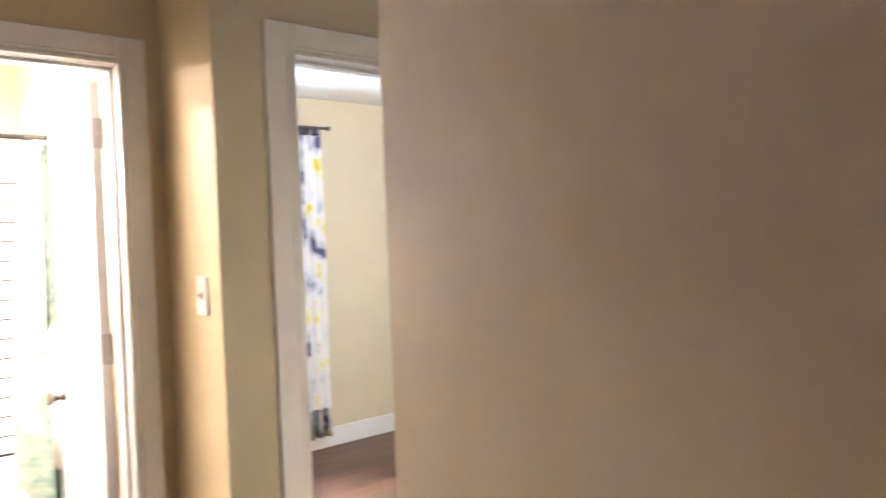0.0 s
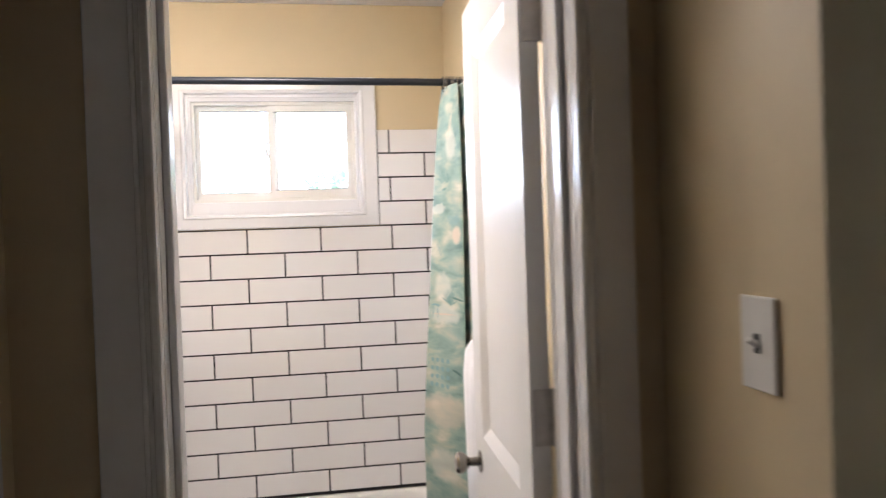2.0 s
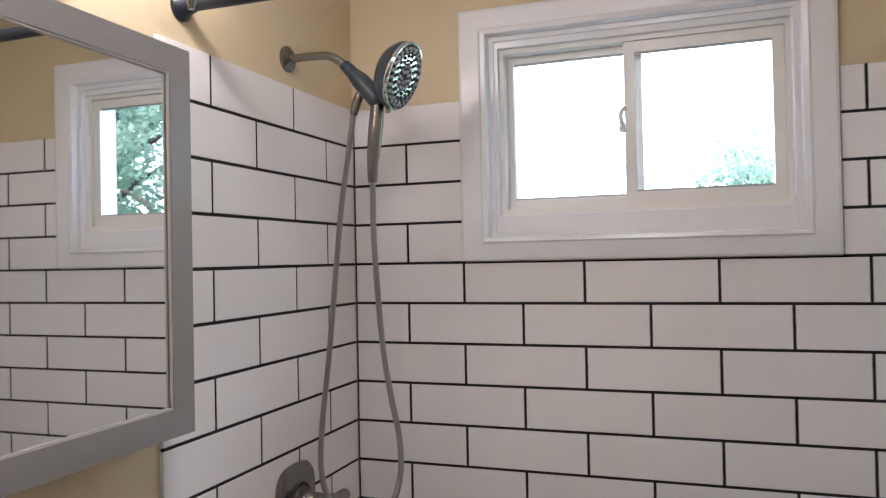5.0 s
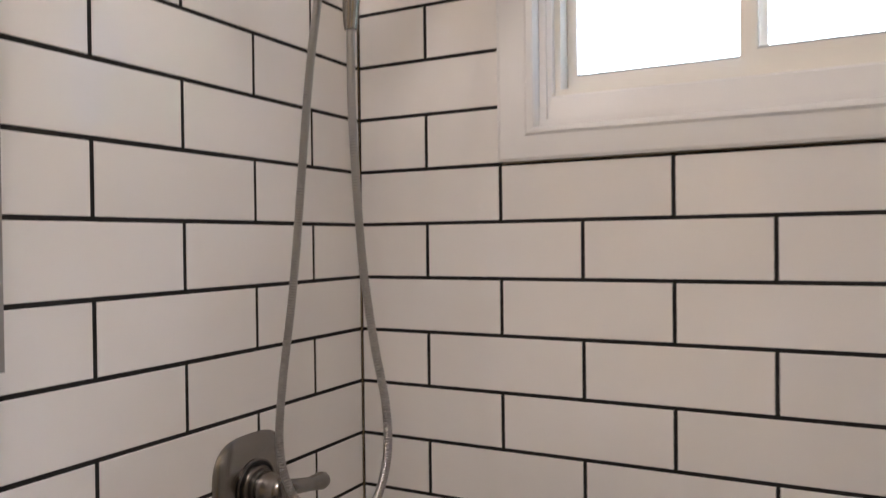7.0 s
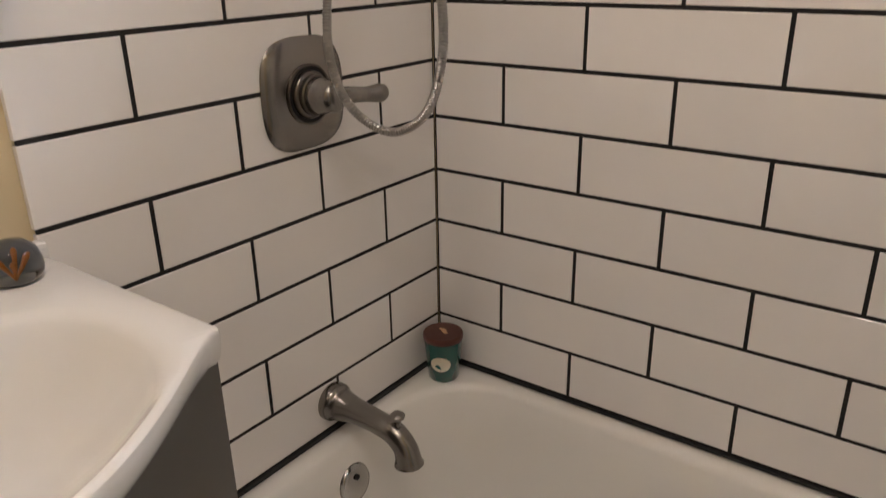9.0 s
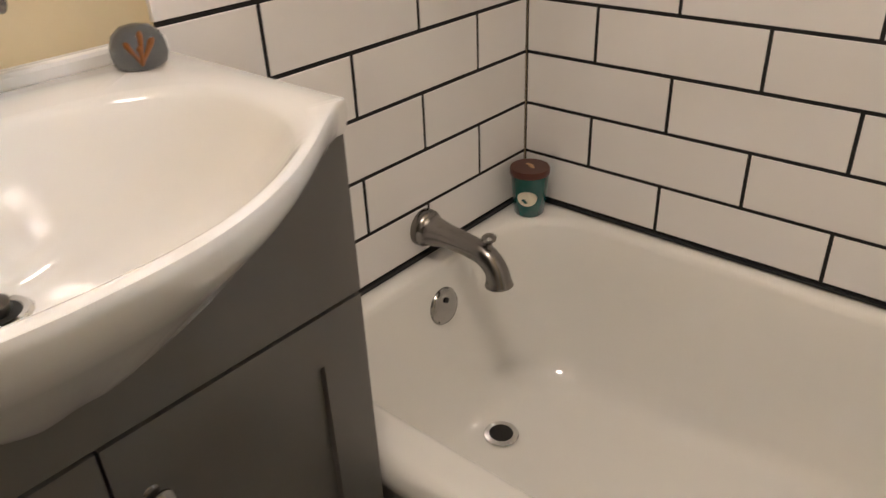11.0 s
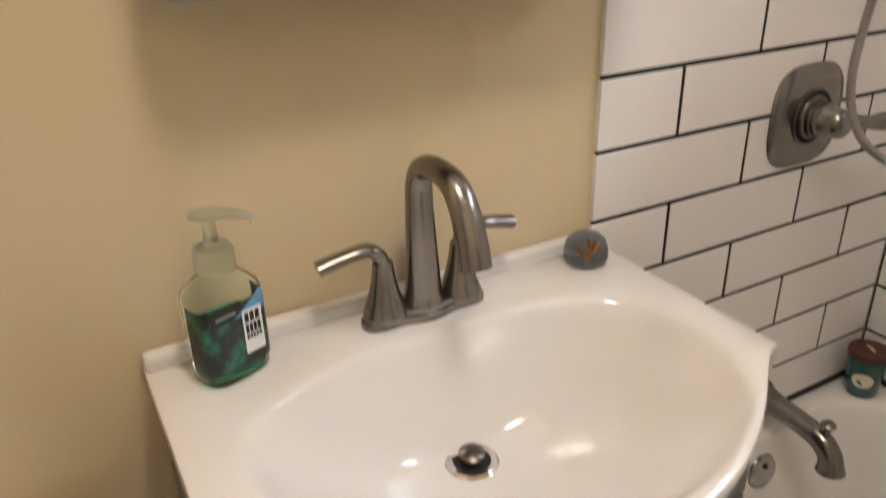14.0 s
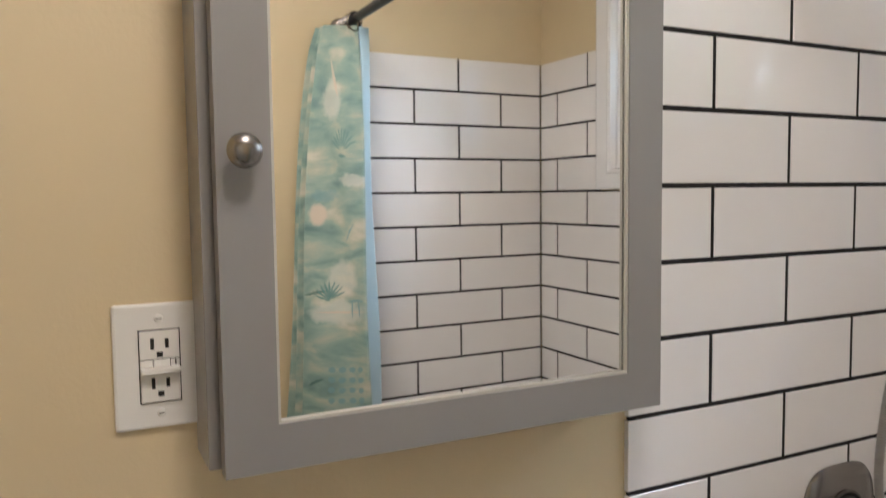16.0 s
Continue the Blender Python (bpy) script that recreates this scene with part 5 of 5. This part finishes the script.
# ---- bedroom ----
def bedroom():
    w = tagged(new("window_2"), "white cased bedroom window behind a drape", "window", "", "structure")
    part("casing_board", wall_panel("y", 0.046, 0.0615, BW[0] - 0.09, BW[1] + 0.09, BW[2] - 0.09, BW[3] + 0.09, [BW]), TRIM, w)
    part("window_frame", wall_panel("y", 0.10, 0.14, BW[0], BW[1], BW[2], BW[3], [(BW[0] + 0.04, BW[1] - 0.04, BW[2] + 0.04, 1.39), (BW[0] + 0.04, BW[1] - 0.04, 1.43, BW[3] - 0.04)]), TRIM, w)
    for z0, z1 in ((BW[2] + 0.04, 1.39), (1.43, BW[3] - 0.04)):
        g = part("pane", box(BW[0] + 0.038, BW[1] - 0.038, 0.118, 0.122, z0 - 0.002, z1 + 0.002), PANE, w)
        g.visible_shadow = False
    d = empty("bedroom_drape", "white drape with yellow and navy flowers", "curtain")
    bm = bmesh.new()
    g = []
    for j in range(21):
        z = 2.27 - 2.17 * j / 20
        row = []
        for i in range(49):
            u = i / 48
            row.append(bm.verts.new((DRAPE[0] + (DRAPE[1] - DRAPE[0]) * u, -0.02 + 0.028 * math.sin(u * 31 + 0.4 * math.sin(z * 3)), z)))
        g.append(row)
    for j in range(20):
        for i in range(48):
            bm.faces.new((g[j][i], g[j][i + 1], g[j + 1][i + 1], g[j + 1][i]))
    o = part("drape_cloth", bm, BED_CURTAIN, d, "", True)
    mod = o.modifiers.new("thickness", "SOLIDIFY")
    mod.thickness = 0.002
    for nm, z0, z1, mt in (("header_band", 2.225, 2.272, GUN), ("hem_band", 0.10, 0.30, HEM)):
        bm = bmesh.new()
        for s in range(24):
            pts = []
            for u in (s / 24, (s + 1) / 24):
                for z in ((z0, z1) if u == s / 24 else (z1, z0)):
                    pts.append(bm.verts.new((DRAPE[0] + (DRAPE[1] - DRAPE[0]) * u, -0.0235 + 0.028 * math.sin(u * 31 + 0.4 * math.sin(z * 3)), z)))
            bm.faces.new(pts)
        bmesh.ops.remove_doubles(bm, verts=bm.verts, dist=1e-5)
        q = part(nm, bm, mt, d, "", True)
        mod = q.modifiers.new("thickness", "SOLIDIFY")
        mod.thickness = 0.002
    r = empty("drape_rod", "dark metal drape rod", "curtain rod")
    part("rod", tube([(1.60, -0.02, 2.28), (DRAPE[1] + 0.06, -0.02, 2.28)], 0.010, 12), GUN, r, "", True)
    for x in (1.65, DRAPE[1] + 0.03):
        part("bracket", tube([(x, 0.0615, 2.28), (x, -0.015, 2.28)], 0.006, 10), GUN, r)
    part("finial", lathe([(0, 0.03), (0.014, 0.022), (0.018, 0.01), (0.010, 0)], pose(DRAPE[1] + 0.06, -0.02, 2.28, 0, 90), 16), GUN, r, "", True)
    outlet("bedroom_outlet", "white duplex outlet low on the olive wall", None, Matrix.Translation((4.27, 0.0612, 0.45)) @ Matrix(((1, 0, 0, 0), (0, 0, -1, 0), (0, 1, 0, 0), (0, 0, 0, 1))))
    e = empty("easel", "slender grey metal easel", "easel")
    ex, ey = 4.66, -0.12
    for p, q in (((ex - 0.26, ey - 0.06, 0), (ex - 0.12, ey + 0.012, 1.40)), ((ex + 0.26, ey - 0.06, 0), (ex + 0.12, ey + 0.012, 1.40)), ((ex, ey + 0.15, 0), (ex, ey + 0.03, 1.38))):
        part("leg", tube([p, q], 0.009, 10), GUN, e, "", True)
    part("crossbar", tube([(ex - 0.2, ey - 0.03, 0.42), (ex + 0.2, ey - 0.03, 0.42)], 0.006, 10), GUN, e)
    part("ledge", box(ex - 0.24, ex + 0.24, ey - 0.075, ey - 0.012, 0.795, 0.812, 0.003), GUN, e)
    c = empty("canvas_painting", "white canvas with grey and orange brush flowers on the easel", "painting")
    cv = part("canvas", box(ex - 0.245, ex + 0.30, ey - 0.062, ey - 0.030, 0.8125, 1.43, 0.003), CANVAS, c)


DRAPE = (2.70, 3.06)
HEM = tinted(mat("dark_floral_hem", (0.2, 0.2, 0.22), 0.8), [(0.40, (0.02, 0.02, 0.03)), (0.55, (0.22, 0.22, 0.25)), (0.70, (0.45, 0.40, 0.08))], 14)
CANVAS = tinted(mat("painted_canvas", (0.7, 0.7, 0.72), 0.7), [(0.34, (0.10, 0.10, 0.12)), (0.43, (0.55, 0.57, 0.60)), (0.50, (0.74, 0.75, 0.77)), (0.64, (0.76, 0.76, 0.77)), (0.70, (0.60, 0.25, 0.12))], 9, (1, 1, 2.2), 3)
bedroom()


# ---- outdoors ----
ground = tagged(part("ground", box(-400, 400, -400, 400, -0.75, -0.70), GRASS), "mown green lawn", "ground", "", "structure")


def tree(at, height, seed):
    rng = random.Random(seed)
    t = empty("tree", "leafy green garden tree with yellowing leaves", "tree", "garden trees")
    x, y = at
    part("trunk", tube([(x, y, -0.72), (x + 0.1, y, height * 0.25), (x - 0.05, y + 0.1, height * 0.6), (x, y, height * 0.85)], [0.22, 0.16, 0.11, 0.04], 12, 4), BARK, t, "", True)
    for k in range(6):
        a, z = k * 1.1 + rng.random(), height * (0.3 + 0.08 * k)
        part("limb", tube([(x, y, z), (x + math.cos(a) * 0.8, y + math.sin(a) * 0.8, z + 0.6), (x + math.cos(a) * 1.5, y + math.sin(a) * 1.5, z + 0.9)], [0.07, 0.045, 0.02], 8, 3), BARK, t)
    verts, faces = [], []
    centres = [(x + rng.gauss(0, 1.0), y + rng.gauss(0, 0.9), height * rng.uniform(0.25, 0.98), rng.uniform(0.45, 0.85)) for _ in range(26)]
    for _ in range(9000):
        cx, cy, cz, cr = rng.choice(centres)
        d = Vector((rng.gauss(0, 1), rng.gauss(0, 1), rng.gauss(0, 0.8))).normalized() * cr * rng.uniform(0.5, 1.05)
        p = Vector((cx, cy, cz)) + d
        u = Vector((rng.gauss(0, 1), rng.gauss(0, 1), rng.gauss(0, 1))).normalized() * 0.075
        w = u.cross(Vector((rng.gauss(0, 1), rng.gauss(0, 1), rng.gauss(0, 1)))).normalized() * 0.035
        i = len(verts)
        verts += [p - u, p + w, p + u, p - w]
        faces.append((i, i + 1, i + 2, i + 3))
    me = bpy.data.meshes.new("crown")
    me.from_pydata(verts, [], faces)
    me.materials.append(LEAF)
    o = new("crown", me)
    o.parent = t
    tagged(o, "small green and yellow leaves", kind="stuff")


for at, hgt, sd in (((5.4, 6.4), 6.0, 3), ((7.6, 7.4), 6.5, 8), ((6.6, 9.6), 7.0, 12), ((1.9, 10.5), 2.6, 5), ((3.4, 11.2), 3.4, 7), ((9.6, 9.4), 7.5, 15), ((8.6, 12.4), 8.0, 21)):
    tree(at, hgt, sd)
backdrop = tagged(part("backdrop", box(-30, 30, 26, 26.1, -0.7, 30), glow_mat("bright_hazy_sky", (0.86, 0.94, 1.0), 4.6)), "bright hazy white sky behind the trees", "sky", "", "structure")

# ---- pieces: tiles and boards, last ----
TILE_MESHES = {}


def tile_piece(kind, parent, a, b, z0, z1, at):
    """One glazed tile with eased edges; kind: the wall it faces (n, w, e)."""
    g, t = 0.0034, 0.008
    w, h = round(b - a - 2 * g, 4), round(z1 - z0 - 2 * g, 4)
    if w < 0.004:
        return
    key = (kind, w, h)
    if key not in TILE_MESHES:
        bm = bmesh.new()
        e = 0.0008
        lo = [bm.verts.new(c) for c in ((-w / 2, -h / 2, 0), (w / 2, -h / 2, 0), (w / 2, h / 2, 0), (-w / 2, h / 2, 0))]
        mi = [bm.verts.new((v.co.x, v.co.y, t - e * 0.8)) for v in lo]
        hi = [bm.verts.new((v.co.x - math.copysign(e, v.co.x), v.co.y - math.copysign(e, v.co.y), t)) for v in lo]
        for p, q in ((lo, mi), (mi, hi)):
            for i in range(4):
                bm.faces.new((p[i], p[(i + 1) % 4], q[(i + 1) % 4], q[i]))
        bm.faces.new(hi)
        me = bpy.data.meshes.new("tile")
        m = {"n": Matrix(((1, 0, 0, 0), (0, 0, -1, 0), (0, 1, 0, 0), (0, 0, 0, 1))), "w": ON_WEST, "e": Matrix(((0, 0, -1, 0), (-1, 0, 0, 0), (0, 1, 0, 0), (0, 0, 0, 1)))}[kind]
        bm.transform(m)
        bmesh.ops.recalc_face_normals(bm, faces=bm.faces)
        bm.to_mesh(me)
        bm.free()
        me.materials.append(TILE)
        TILE_MESHES[key] = me
    o = new("tile", TILE_MESHES[key])
    o.parent = parent
    o.location = at
    r = random.uniform
    o.rotation_euler = (r(-0.0016, 0.0016), r(-0.0012, 0.0012), r(-0.0016, 0.0016))


def tiled_field(name, kind, u_lo, u_hi, face, origin, sign, holes):
    """Running-bond rows: u runs from origin along sign; each second row is shifted by half a tile."""
    if kind == "n":
        bm = bmesh.new()
        for a, b, c, d in ((u_lo, u_hi, TUB, TUB + 11 * H), (u_lo, 0.0, TUB + 11 * H, TUB + 15 * H - 0.003), (0.866, u_hi, TUB + 11 * H, TUB + 15 * H - 0.003)):
            box(a, b, 0.0014, 0.0095, c, d, 0, 2, bm)
    elif kind == "w":
        bm = box(WEST - 0.0075, WEST - 0.0014, u_lo + 0.0065, u_hi, TUB, TUB + 15 * H - 0.004)
    else:
        bm = box(EAST + 0.0014, EAST + 0.0095, u_lo + 0.0065, u_hi, TUB, TUB + 15 * H - 0.004)
    field = tagged(part(name, bm, GROUT), "white glazed running-bond tiles with charcoal grout", "wall tiles", "", "structure")
    for k in range(15):
        z0, z1 = TUB + k * H, TUB + (k + 1) * H
        if k == 0:
            z0 += 0.008
        off = 0.0 if k % 2 == 0 else 0.5
        cuts = [u_lo] + sorted(u for u in (origin + sign * (n + off) * P for n in range(-3, 9)) if u_lo + 0.01 < u < u_hi - 0.01) + [u_hi]
        for a, b in zip(cuts, cuts[1:]):
            segs = [(a, b)]
            for h0, h1, hz in holes:
                if z0 >= hz - 0.01:
                    segs = [s for p, q in segs for s in ((p, min(q, h0)), (max(p, h1), q)) if s[1] - s[0] > 0.012]
            for p, q in segs:
                c, z = (p + q) / 2, (z0 + z1) / 2
                at = {"n": (c, 0.0078, z), "w": (WEST - 0.0078, c, z), "e": (EAST + 0.0078, c, z)}[kind]
                tile_piece(kind, field, p, q, z0, z1, at)


tiled_field("tiles_north", "n", WEST, EAST, 0, 0.0, 1, [(0.0, 0.866, TUB + 11 * H)])
tiled_field("tiles_west", "w", -0.766, 0.0, WEST, 0.0, -1, [])
tiled_field("tiles_east", "e", -0.766, 0.0, EAST, 0.0, -1, [])

# bathroom floor tiles
for i in range(5):
    for j in range(5):
        x0, y0 = WEST + i * 0.305, -2.03 + j * 0.256
        bm = box(x0 + 0.002, min(x0 + 0.303, EAST), y0 + 0.002, y0 + 0.254, -0.006, 0.0, 0.0015, 1)
        part("floor_tile", bm, BATH_FLOOR, bath_floor)
# bedroom and hall floorboards
rng = random.Random(4)
y = -2.42
while y < 0.06:
    x = 1.33 - rng.random() * 0.8
    while x < 5.6:
        ln = rng.uniform(0.9, 1.9)
        a, b = max(x, 1.33), min(x + ln, 5.6)
        if b - a > 0.02:
            part("floorboard", box(a + 0.0006, b - 0.0006, y + 0.0006, min(y + 0.0824, 0.06), -0.012, 0.0), WOOD, floor)
        x += ln
    y += 0.083
bm = bmesh.new()
y = -6.2
while y < -2.43:
    box(-0.55, 5.6, y + 0.0006, min(y + 0.0824, -2.422), -0.012, 0.0, 0, 2, bm)
    y += 0.083
box(DOOR0 - 0.3, 1.32, -2.42, SOUTH - 0.062, -0.012, 0.0, 0, 2, bm)
tagged(part("hall_floorboards", bm, WOOD, floor), kind="stuff")
